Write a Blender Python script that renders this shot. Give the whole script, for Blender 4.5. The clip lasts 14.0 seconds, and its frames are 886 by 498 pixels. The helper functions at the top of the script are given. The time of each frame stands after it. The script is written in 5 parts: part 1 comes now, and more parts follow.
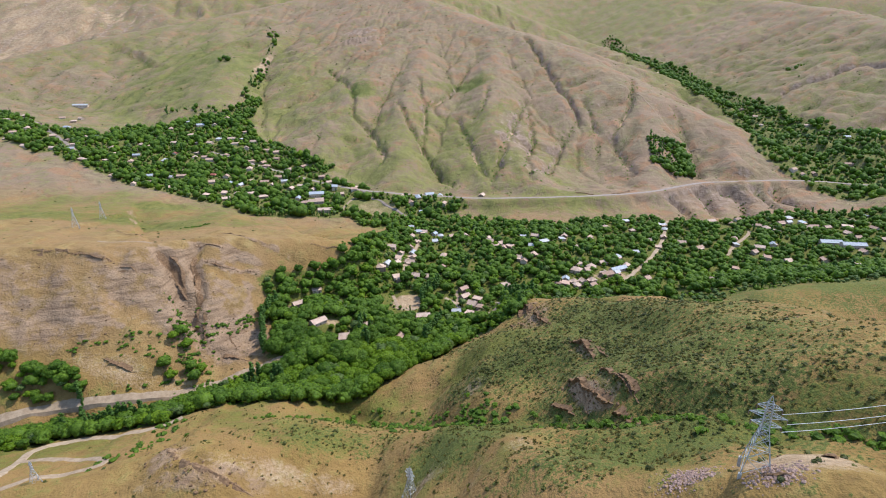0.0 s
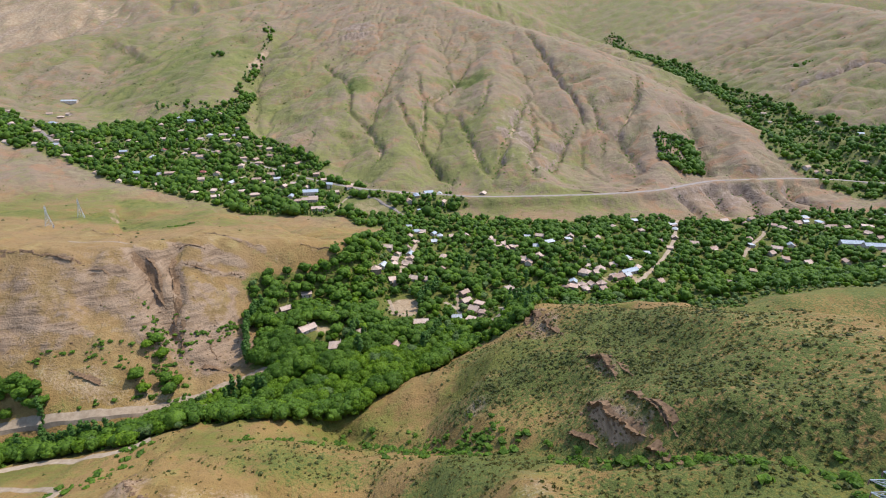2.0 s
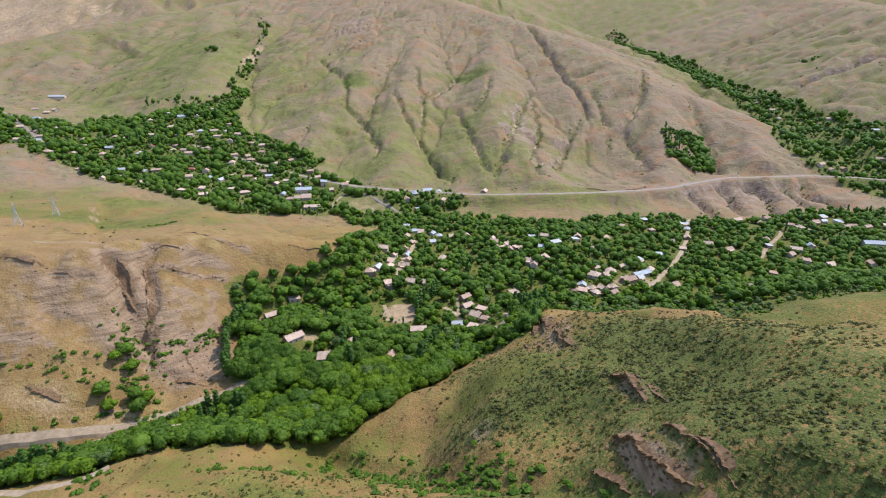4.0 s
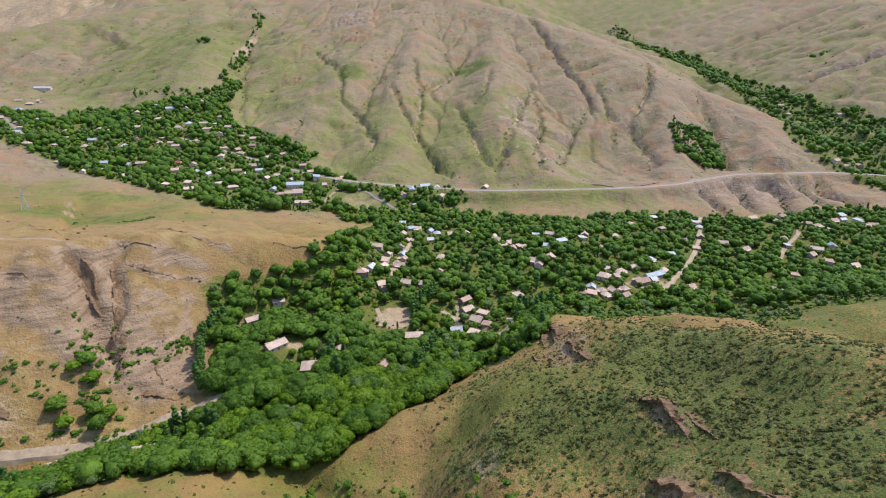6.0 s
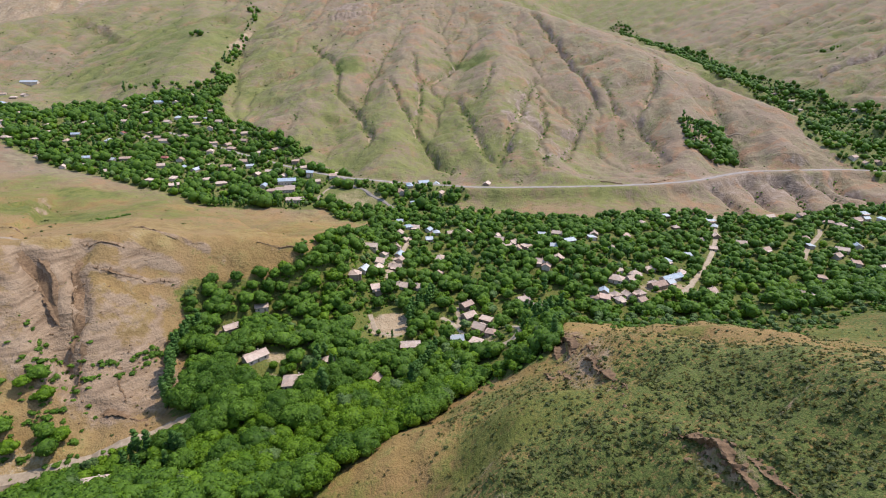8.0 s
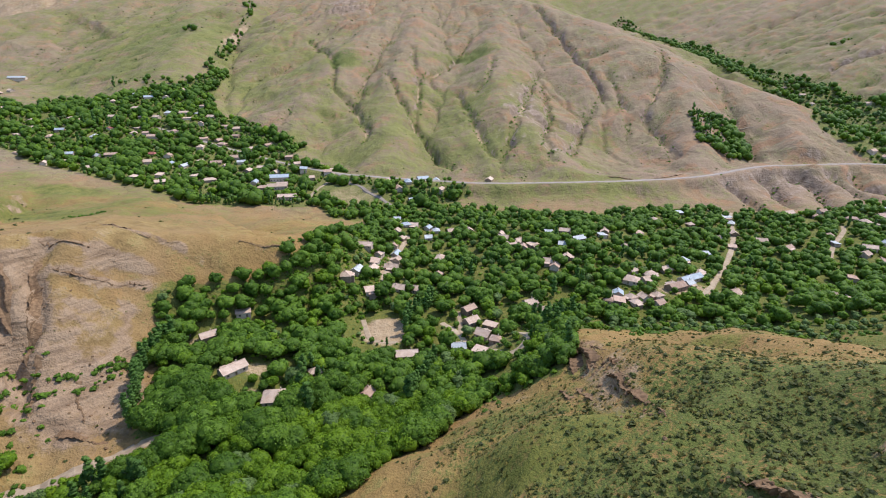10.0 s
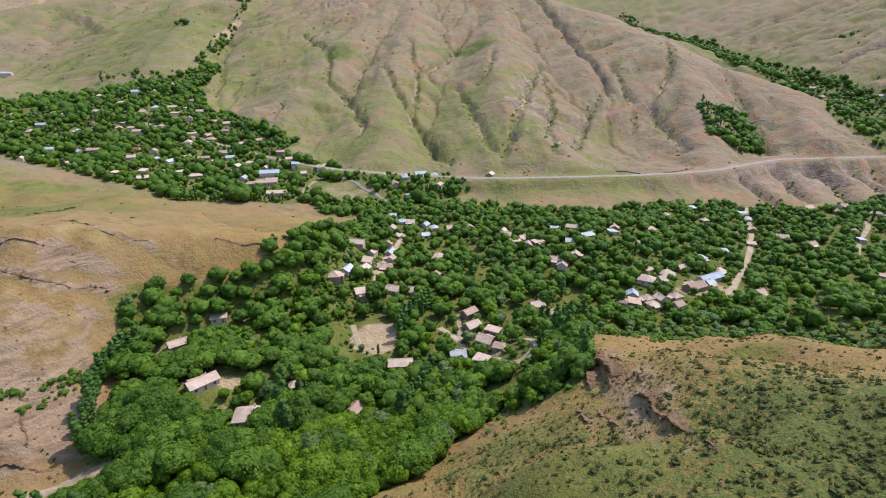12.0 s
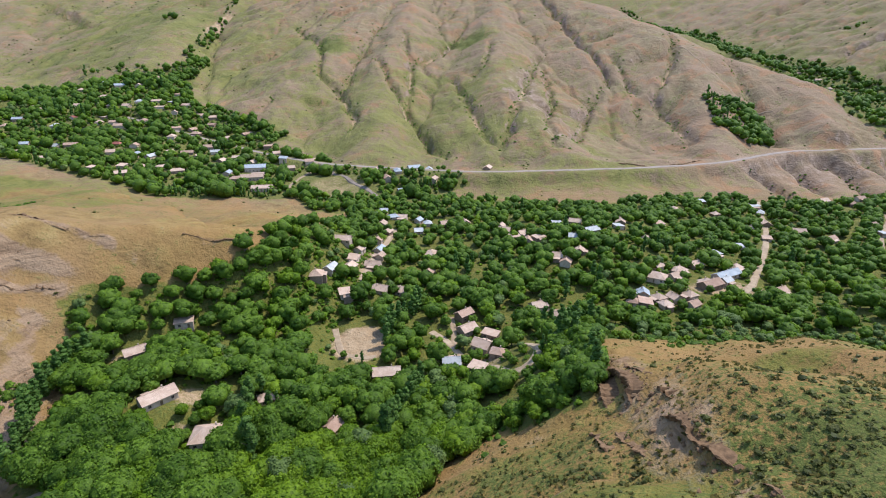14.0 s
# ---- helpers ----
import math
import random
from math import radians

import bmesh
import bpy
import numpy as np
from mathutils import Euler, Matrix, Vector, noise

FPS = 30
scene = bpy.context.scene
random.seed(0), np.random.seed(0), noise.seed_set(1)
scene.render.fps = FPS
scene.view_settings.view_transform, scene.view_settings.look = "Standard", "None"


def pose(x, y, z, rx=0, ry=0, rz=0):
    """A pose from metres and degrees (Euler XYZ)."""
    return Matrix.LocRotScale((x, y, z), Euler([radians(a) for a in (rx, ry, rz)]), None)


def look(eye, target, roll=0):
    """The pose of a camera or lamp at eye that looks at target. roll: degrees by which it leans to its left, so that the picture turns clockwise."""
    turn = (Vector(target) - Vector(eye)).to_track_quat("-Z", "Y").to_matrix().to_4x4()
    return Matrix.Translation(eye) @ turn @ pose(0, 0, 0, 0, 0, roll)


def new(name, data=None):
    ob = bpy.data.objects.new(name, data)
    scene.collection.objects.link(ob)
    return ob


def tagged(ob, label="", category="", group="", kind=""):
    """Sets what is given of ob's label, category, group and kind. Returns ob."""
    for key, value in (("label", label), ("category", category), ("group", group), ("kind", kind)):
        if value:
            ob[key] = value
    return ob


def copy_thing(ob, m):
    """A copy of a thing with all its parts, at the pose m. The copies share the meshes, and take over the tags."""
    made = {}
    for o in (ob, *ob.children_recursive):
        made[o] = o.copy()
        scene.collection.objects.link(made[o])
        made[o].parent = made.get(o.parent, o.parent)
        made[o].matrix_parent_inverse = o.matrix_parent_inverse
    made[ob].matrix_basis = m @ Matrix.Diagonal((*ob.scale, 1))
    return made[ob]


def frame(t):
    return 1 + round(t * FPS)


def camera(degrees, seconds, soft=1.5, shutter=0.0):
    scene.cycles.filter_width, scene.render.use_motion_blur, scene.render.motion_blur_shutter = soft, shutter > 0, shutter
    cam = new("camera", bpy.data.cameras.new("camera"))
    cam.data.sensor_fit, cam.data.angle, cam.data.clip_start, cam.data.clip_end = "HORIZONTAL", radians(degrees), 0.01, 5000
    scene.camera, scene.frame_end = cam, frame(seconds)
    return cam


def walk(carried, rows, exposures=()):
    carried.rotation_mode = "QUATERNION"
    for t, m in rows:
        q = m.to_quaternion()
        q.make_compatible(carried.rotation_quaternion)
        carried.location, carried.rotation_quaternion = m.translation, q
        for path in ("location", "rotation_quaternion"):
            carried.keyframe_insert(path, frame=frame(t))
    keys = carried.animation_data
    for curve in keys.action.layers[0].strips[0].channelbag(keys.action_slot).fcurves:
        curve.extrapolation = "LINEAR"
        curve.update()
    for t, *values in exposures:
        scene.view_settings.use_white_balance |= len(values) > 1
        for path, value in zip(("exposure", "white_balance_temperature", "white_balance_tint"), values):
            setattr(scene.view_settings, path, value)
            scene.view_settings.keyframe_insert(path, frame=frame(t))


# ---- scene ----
cam = camera(78.5, 14.0, soft=1.05)
METRES, EYE, TILT, LEAN, TURN = 240.0, 233.0, -20.0, 0.0, 0.0
ROWS = [
    (0.0, 0.0, 0.0, 0.0, 0.0, 0.0, 0.0),
    (0.5, -0.0001, 0.0347, 0.001, -0.02, -0.01, 0.01),
    (1.0, -0.0004, 0.0732, 0.002, -0.04, -0.0, -0.02),
    (1.5, -0.0007, 0.1091, 0.0024, -0.06, 0.0, -0.03),
    (2.0, -0.0006, 0.1476, 0.0037, -0.07, -0.0, -0.05),
    (2.5, -0.0006, 0.1839, 0.0047, -0.1, 0.01, -0.05),
    (3.0, -0.0008, 0.2228, 0.006, -0.11, 0.02, -0.05),
    (5.5, 0.0002, 0.4079, 0.0093, -0.27, -0.18, -0.22),
    (6.0, -0.0, 0.4475, 0.0102, -0.32, -0.23, -0.3),
    (6.5, 0.0002, 0.484, 0.0105, -0.33, -0.26, -0.36),
    (7.0, 0.0003, 0.5239, 0.0112, -0.33, -0.3, -0.41),
    (7.5, 0.0007, 0.5603, 0.0117, -0.35, -0.29, -0.42),
    (8.0, 0.0011, 0.5988, 0.0123, -0.36, -0.28, -0.39),
    (10.5, 0.0059, 0.7713, 0.0078, -0.26, -0.33, -0.18),
    (11.0, 0.0075, 0.8061, 0.0062, -0.26, -0.35, -0.14),
    (11.5, 0.0093, 0.8381, 0.0044, -0.25, -0.32, -0.08),
    (12.0, 0.0117, 0.8722, 0.0025, -0.25, -0.31, 0.0),
    (12.5, 0.0147, 0.9028, 0.0006, -0.26, -0.3, 0.1),
    (13.0, 0.0183, 0.9357, -0.0021, -0.3, -0.3, 0.18),
    (13.5, 0.0224, 0.9658, -0.0048, -0.34, -0.32, 0.24),
    (14.0, 0.0271, 0.998, -0.008, -0.4, -0.34, 0.29),
]
walk(cam, [(t, pose(0, 0, EYE, TILT, LEAN, TURN) @ pose(METRES * x, METRES * y, METRES * z, 90 + pitch, roll, yaw)) for t, x, y, z, yaw, pitch, roll in ROWS],
     exposures=[(0.0, 0.94, 5850, 9), (14.0, 0.94, 5850, 9)])
# ---------------------------------------------------------------- daylight
SUN_AZ, SUN_EL = radians(60), radians(60)  # where the sun stands, clockwise from straight ahead
world = bpy.data.worlds.new("sky")
scene.world = world
world.use_nodes = True
wn = world.node_tree
sky = wn.nodes.new("ShaderNodeTexSky")
sky.sky_type, sky.sun_disc = "NISHITA", False
sky.sun_elevation, sky.sun_rotation = SUN_EL, SUN_AZ
wn.links.new(sky.outputs[0], wn.nodes["Background"].inputs[0])
wn.nodes["Background"].inputs[1].default_value = 0.15
sun = new("sun", bpy.data.lights.new("sun", "SUN"))
sun.data.energy, sun.data.angle, sun.data.color = 2.6, radians(0.6), (1.0, 0.93, 0.83)
sun_from = Vector((math.sin(SUN_AZ) * math.cos(SUN_EL), math.cos(SUN_AZ) * math.cos(SUN_EL), math.sin(SUN_EL)))
sun.matrix_world = look((sun_from * 900)[:], (0, 0, 0))
# ---------------------------------------------------------------- materials
def material(name, roughness=0.9):
    m = bpy.data.materials.new(name)
    m.use_nodes = True
    t = m.node_tree
    b = t.nodes["Principled BSDF"]
    b.inputs["Roughness"].default_value = roughness
    b.inputs["Specular IOR Level"].default_value = 0.2
    return m, t, b


def place(t, scale=1.0):
    g = t.nodes.new("ShaderNodeNewGeometry")
    v = t.nodes.new("ShaderNodeVectorMath")
    v.operation = "SCALE"
    v.inputs["Scale"].default_value = scale
    t.links.new(g.outputs["Position"], v.inputs[0])
    return v.outputs[0]


def noise_of(t, size, detail=4, rough=0.55, warp=0.0):
    """Noise whose lumps are about `size` metres."""
    n = t.nodes.new("ShaderNodeTexNoise")
    n.inputs["Scale"].default_value = 1.0
    n.inputs["Detail"].default_value = detail
    n.inputs["Roughness"].default_value = rough
    n.inputs["Distortion"].default_value = warp
    t.links.new(place(t, 1.0 / size), n.inputs["Vector"])
    return n.outputs["Fac"]


def ramp(t, fac, stops):
    r = t.nodes.new("ShaderNodeValToRGB")
    e = r.color_ramp.elements
    while len(e) < len(stops):
        e.new(0.5)
    for el, (p, c) in zip(e, stops):
        el.position = p
        el.color = (*c, 1) if len(c) == 3 else c
    t.links.new(fac, r.inputs[0])
    return r.outputs[0]


def grey(lo, hi):
    return [(lo, (0, 0, 0)), (hi, (1, 1, 1))]


def blend(t, fac, a, b, mode="MIX"):
    n = t.nodes.new("ShaderNodeMix")
    n.data_type, n.blend_type = "RGBA", mode
    for sock, val in ((n.inputs[0], fac), (n.inputs[6], a), (n.inputs[7], b)):
        if isinstance(val, (int, float)):
            sock.default_value = val
        elif isinstance(val, tuple):
            sock.default_value = (*val, 1)
        else:
            t.links.new(val, sock)
    return n.outputs[2]


def calc(t, op, a, b=0.0, clamp=False):
    n = t.nodes.new("ShaderNodeMath")
    n.operation, n.use_clamp = op, clamp
    for sock, val in ((n.inputs[0], a), (n.inputs[1], b)):
        if isinstance(val, (int, float)):
            sock.default_value = val
        else:
            t.links.new(val, sock)
    return n.outputs[0]


def relief(t, b, fac, strength, distance):
    n = t.nodes.new("ShaderNodeBump")
    n.inputs["Strength"].default_value, n.inputs["Distance"].default_value = strength, distance
    t.links.new(fac, n.inputs["Height"])
    t.links.new(n.outputs[0], b.inputs["Normal"])


def ground_material():
    """Dry grass, green grass, bare rock and earth, after the ground cover laid out in plan."""
    m, t, b = material("hill_ground", 0.95)
    a = t.nodes.new("ShaderNodeAttribute")
    a.attribute_name = "cover"
    sep = t.nodes.new("ShaderNodeSeparateColor")
    t.links.new(a.outputs["Color"], sep.inputs[0])
    green, rock, earth = sep.outputs[0], sep.outputs[1], sep.outputs[2]
    shrub = a.outputs["Alpha"]
    big, mid, fine = noise_of(t, 60, 4), noise_of(t, 9, 5, 0.62), noise_of(t, 1.6, 4, 0.7)
    tiny = noise_of(t, 0.55, 2, 0.6)
    dry = ramp(t, mid, [(0.30, (0.178, 0.106, 0.032)), (0.5, (0.262, 0.162, 0.048)), (0.68, (0.330, 0.226, 0.074))])
    dry = blend(t, ramp(t, big, grey(0.42, 0.62)), dry, (0.272, 0.160, 0.056))
    grass = ramp(t, mid, [(0.30, (0.070, 0.080, 0.012)), (0.5, (0.136, 0.128, 0.023)), (0.70, (0.214, 0.174, 0.041))])
    g = calc(t, "ADD", green, calc(t, "MULTIPLY", calc(t, "SUBTRACT", mid, 0.5), 1.3))
    g = calc(t, "ADD", g, calc(t, "MULTIPLY", calc(t, "SUBTRACT", fine, 0.5), 0.7))
    col = blend(t, ramp(t, g, grey(0.22, 0.60)), dry, grass)
    # the paler, greyer ground across the valley, with distance haze put into its colour
    tone_at = t.nodes.new("ShaderNodeAttribute")
    tone_at.attribute_name = "ground_tone"
    other = tone_at.outputs["Fac"]
    chalky_haze = ramp(t, mid, [(0.30, (0.172, 0.122, 0.068)), (0.5, (0.246, 0.178, 0.103)), (0.68, (0.305, 0.234, 0.142))])
    chalky_haze = blend(t, ramp(t, big, grey(0.42, 0.6)), chalky_haze, (0.262, 0.176, 0.113))
    bare = noise_of(t, 38, 7, 0.68, 0.6)
    chalky_haze = blend(t, calc(t, "MULTIPLY", ramp(t, bare, grey(0.52, 0.58)), 0.9), chalky_haze, (0.300, 0.168, 0.092))
    meadow = ramp(t, mid, [(0.30, (0.112, 0.120, 0.030)), (0.5, (0.186, 0.172, 0.050)), (0.70, (0.250, 0.215, 0.074))])
    col = blend(t, other, col, blend(t, ramp(t, g, grey(0.22, 0.60)), chalky_haze, meadow))
    # tufts and low scrub
    s = calc(t, "ADD", calc(t, "MULTIPLY", shrub, 0.34), calc(t, "MULTIPLY", calc(t, "SUBTRACT", mid, 0.5), 0.35))
    s = calc(t, "ADD", s, calc(t, "SUBTRACT", fine, 0.5))
    col = blend(t, ramp(t, s, grey(0.13, 0.21)), col, ramp(t, tiny, [(0.3, (0.058, 0.072, 0.013)), (0.7, (0.135, 0.145, 0.032))]))
    # single tufts of dry grass and herbs
    cell = t.nodes.new("ShaderNodeTexVoronoi")
    cell.inputs["Scale"].default_value = 1.0
    t.links.new(place(t, 1 / 1.15), cell.inputs["Vector"])
    tuft = calc(t, "SUBTRACT", calc(t, "ADD", 0.10, calc(t, "MULTIPLY", shrub, 0.38)), cell.outputs["Distance"])
    tuft = calc(t, "ADD", tuft, calc(t, "MULTIPLY", calc(t, "SUBTRACT", tiny, 0.5), 0.35))
    col = blend(t, calc(t, "MULTIPLY", ramp(t, tuft, grey(0.0, 0.10)), 0.85), col, ramp(t, fine, [(0.35, (0.068, 0.072, 0.015)), (0.65, (0.145, 0.130, 0.034))]))
    # rock with bedding
    strata = t.nodes.new("ShaderNodeTexNoise")
    strata.inputs["Scale"].default_value, strata.inputs["Detail"].default_value = 1.0, 5
    mp = t.nodes.new("ShaderNodeMapping")
    mp.inputs["Rotation"].default_value = (0.16, 0.22, 0.4)
    mp.inputs["Scale"].default_value = (0.03, 0.05, 0.55)
    t.links.new(place(t), mp.inputs["Vector"])
    t.links.new(mp.outputs[0], strata.inputs["Vector"])
    stone = ramp(t, strata.outputs["Fac"], [(0.34, (0.170, 0.104, 0.056)), (0.46, (0.272, 0.172, 0.096)), (0.58, (0.345, 0.228, 0.132)), (0.70, (0.245, 0.160, 0.094))])
    stone = blend(t, calc(t, "MULTIPLY", ramp(t, fine, grey(0.58, 0.72)), 0.6), stone, (0.120, 0.076, 0.046))
    scree = ramp(t, mid, [(0.32, (0.160, 0.107, 0.072)), (0.5, (0.262, 0.182, 0.125)), (0.66, (0.330, 0.240, 0.172))])
    stone = blend(t, other, stone, scree)
    r = calc(t, "ADD", rock, calc(t, "MULTIPLY", calc(t, "SUBTRACT", mid, 0.5), 0.9))
    r = calc(t, "ADD", r, calc(t, "MULTIPLY", calc(t, "SUBTRACT", fine, 0.5), 0.5))
    col = blend(t, ramp(t, r, grey(0.40, 0.62)), col, stone)
    ground_tone = ramp(t, mid, [(0.3, (0.300, 0.195, 0.105)), (0.65, (0.420, 0.300, 0.180))])
    e = calc(t, "ADD", earth, calc(t, "MULTIPLY", calc(t, "SUBTRACT", fine, 0.5), 0.6))
    col = blend(t, ramp(t, e, grey(0.40, 0.60)), col, ground_tone)
    col = blend(t, 0.30, col, ramp(t, fine, [(0.3, (0.55, 0.55, 0.55)), (0.7, (1, 1, 1))]), "MULTIPLY")
    t.links.new(col, b.inputs["Base Color"])
    crag = calc(t, "MULTIPLY", noise_of(t, 30, 7, 0.68, 0.4), calc(t, "MULTIPLY", other, 6.5))
    crag = calc(t, "ADD", crag, calc(t, "MULTIPLY", calc(t, "MULTIPLY", strata.outputs["Fac"], rock), 1.5))
    relief(t, b, calc(t, "ADD", crag, calc(t, "ADD", calc(t, "MULTIPLY", mid, 2.6), calc(t, "MULTIPLY", fine, 1.3))), 0.9, 0.9)
    return m


def leaf_material(name, dark, light, spread=0.38):
    m, t, b = material(name, 0.6)
    oi = t.nodes.new("ShaderNodeObjectInfo")
    a = t.nodes.new("ShaderNodeAttribute")
    a.attribute_name = "tint"
    k = calc(t, "FRACT", calc(t, "ADD", oi.outputs["Random"], a.outputs["Fac"]))
    geo = t.nodes.new("ShaderNodeNewGeometry")
    leaf = calc(t, "ADD", calc(t, "MULTIPLY", k, 0.65), calc(t, "MULTIPLY", geo.outputs["Random Per Island"], 0.35))
    mid = tuple(0.5 * (p + q) for p, q in zip(dark, light))
    col = ramp(t, leaf, [(0.05, dark), (0.5, mid), (0.95, light)])
    # one noise sets leaf tone and bump: darker in its hollows, brighter on swells
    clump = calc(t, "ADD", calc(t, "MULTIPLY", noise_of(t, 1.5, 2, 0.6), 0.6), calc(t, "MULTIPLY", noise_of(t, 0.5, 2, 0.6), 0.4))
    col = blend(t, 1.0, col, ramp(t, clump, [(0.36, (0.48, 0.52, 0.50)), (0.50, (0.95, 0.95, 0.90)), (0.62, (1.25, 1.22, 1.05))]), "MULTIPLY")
    t.links.new(col, b.inputs["Base Color"])
    b.inputs["Roughness"].default_value = 0.55
    relief(t, b, clump, 0.75, 0.7)
    tr = t.nodes.new("ShaderNodeBsdfTranslucent")
    t.links.new(col, tr.inputs["Color"])
    mx_ = t.nodes.new("ShaderNodeMixShader")
    mx_.inputs[0].default_value = spread
    out = t.nodes["Material Output"]
    t.links.new(b.outputs[0], mx_.inputs[1])
    t.links.new(tr.outputs[0], mx_.inputs[2])
    t.links.new(mx_.outputs[0], out.inputs["Surface"])
    return m


def worn_material(name, a, c, size=1.5, roughness=0.85, metallic=0.0, stain=(0.5, 0.45, 0.4), streak=False):
    """Two tones with stains, and a shift from thing to thing."""
    m, t, b = material(name, roughness)
    oi = t.nodes.new("ShaderNodeObjectInfo")
    col = ramp(t, noise_of(t, size, 4), [(0.3, a), (0.7, c)])
    col = blend(t, calc(t, "MULTIPLY", oi.outputs["Random"], 0.5), col, stain, "MULTIPLY")
    col = blend(t, calc(t, "MULTIPLY", ramp(t, noise_of(t, size * 0.3, 3), grey(0.55, 0.7)), 0.4), col, tuple(0.55 * q for q in a))
    t.links.new(col, b.inputs["Base Color"])
    b.inputs["Metallic"].default_value = metallic
    if streak:
        w = t.nodes.new("ShaderNodeTexWave")
        w.inputs["Scale"].default_value, w.inputs["Distortion"].default_value = 3.0, 0.4
        tc = t.nodes.new("ShaderNodeTexCoord")
        t.links.new(tc.outputs["Object"], w.inputs["Vector"])
        relief(t, b, w.outputs["Fac"], 0.5, 0.06)
    else:
        relief(t, b, noise_of(t, size * 0.25, 3), 0.4, 0.05)
    return m


M_GROUND = ground_material()
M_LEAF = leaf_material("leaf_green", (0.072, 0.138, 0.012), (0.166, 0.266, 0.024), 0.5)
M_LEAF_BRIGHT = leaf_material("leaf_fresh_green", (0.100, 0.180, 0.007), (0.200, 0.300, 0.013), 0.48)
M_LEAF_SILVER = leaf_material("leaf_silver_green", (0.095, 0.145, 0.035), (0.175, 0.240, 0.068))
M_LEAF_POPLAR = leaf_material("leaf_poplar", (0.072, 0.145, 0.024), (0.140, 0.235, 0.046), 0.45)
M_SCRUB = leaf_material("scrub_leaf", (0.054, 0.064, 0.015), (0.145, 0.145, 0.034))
M_BARK = worn_material("bark", (0.10, 0.075, 0.05), (0.19, 0.15, 0.11), 0.6)
M_ROAD = worn_material("gravel_asphalt", (0.22, 0.175, 0.142), (0.31, 0.250, 0.205), 6)
M_TRACK = worn_material("earth_track", (0.28, 0.20, 0.125), (0.41, 0.31, 0.205), 3)
M_WALL = worn_material("plastered_wall", (0.48, 0.35, 0.25), (0.66, 0.53, 0.41), 2)
M_MUD = worn_material("mud_brick_wall", (0.25, 0.17, 0.115), (0.36, 0.26, 0.18), 1.5)
M_SLATE = worn_material("weathered_sheet_roof", (0.46, 0.315, 0.230), (0.60, 0.445, 0.340), 2.5, 0.8, streak=True)
M_PINK = worn_material("brown_sheet_roof", (0.37, 0.235, 0.165), (0.49, 0.335, 0.25), 2.5, 0.8, streak=True)
M_TIN = worn_material("pale_tin_roof", (0.36, 0.36, 0.35), (0.52, 0.50, 0.48), 3, 0.6, 0.1, (0.7, 0.7, 0.7), True)
M_BLUE = worn_material("blue_grey_tin_roof", (0.29, 0.31, 0.33), (0.41, 0.43, 0.45), 3, 0.6, 0.1, (0.7, 0.7, 0.7), True)
M_RED = worn_material("red_brown_sheet_roof", (0.30, 0.095, 0.07), (0.38, 0.15, 0.11), 2.5, 0.7)
M_DARK = worn_material("dark_pane", (0.03, 0.03, 0.035), (0.06, 0.06, 0.07), 1, 0.25)
M_WOOD = worn_material("weathered_wood", (0.16, 0.105, 0.065), (0.27, 0.19, 0.12), 0.8)
M_STEEL = worn_material("galvanised_steel", (0.42, 0.44, 0.45), (0.58, 0.60, 0.61), 1.0, 0.5, 0.5)
M_CONCRETE = worn_material("concrete", (0.36, 0.34, 0.31), (0.5, 0.48, 0.44), 1.0)
M_STONE = worn_material("red_brown_rock", (0.105, 0.060, 0.030), (0.265, 0.160, 0.084), 1.3)
M_RUBBLE = worn_material("pinkish_rubble", (0.20, 0.125, 0.095), (0.40, 0.27, 0.21), 1.0)
M_GLASSY = worn_material("brown_insulator", (0.10, 0.06, 0.04), (0.14, 0.09, 0.06), 0.5, 0.2)
# ---------------------------------------------------------------- the lie of the land
def lattice(ix, iy, seed):
    h = (ix.astype(np.int64) * 374761393 + iy.astype(np.int64) * 668265263 + seed * 974634777) & 0xFFFFFFFF
    h = ((h ^ (h >> 13)) * 1274126177) & 0xFFFFFFFF
    return ((h ^ (h >> 16)) & 0xFFFFFF) / 16777215.0


def gnoise(x, y, seed=0):
    """Gradient noise, about -1 to 1."""
    ix, iy = np.floor(x), np.floor(y)
    fx, fy = x - ix, y - iy
    u, v = fx * fx * fx * (fx * (fx * 6 - 15) + 10), fy * fy * fy * (fy * (fy * 6 - 15) + 10)
    out = 0
    for dx, dy, w in ((0, 0, (1 - u) * (1 - v)), (1, 0, u * (1 - v)), (0, 1, (1 - u) * v), (1, 1, u * v)):
        a = lattice(ix + dx, iy + dy, seed) * 6.2831853
        out = out + w * (np.cos(a) * (fx - dx) + np.sin(a) * (fy - dy))
    return out * 1.5


def fbm(x, y, octaves=4, seed=0):
    total, amp = 0, 1.0
    for o in range(octaves):
        total = total + amp * gnoise(x * 2 ** o, y * 2 ** o, seed + o)
        amp *= 0.5
    return total


def ridged(x, y, octaves=3, seed=0):
    """0 in sharp furrows, 1 on the rounded backs between them."""
    total, amp, norm = 0, 1.0, 0
    for o in range(octaves):
        total = total + amp * np.minimum(1, np.abs(gnoise(x * 2 ** o, y * 2 ** o, seed + o)) * 1.6)
        norm += amp
        amp *= 0.45
    return total / norm


def smooth(a, b, x):
    t = np.clip((x - a) / (b - a), 0, 1)
    return t * t * (3 - 2 * t)


def smax(a, b, k):
    h = np.clip(0.5 + 0.5 * (a - b) / k, 0, 1)
    return b + (a - b) * h + k * h * (1 - h)


def smin(a, b, k):
    return -smax(-a, -b, k)


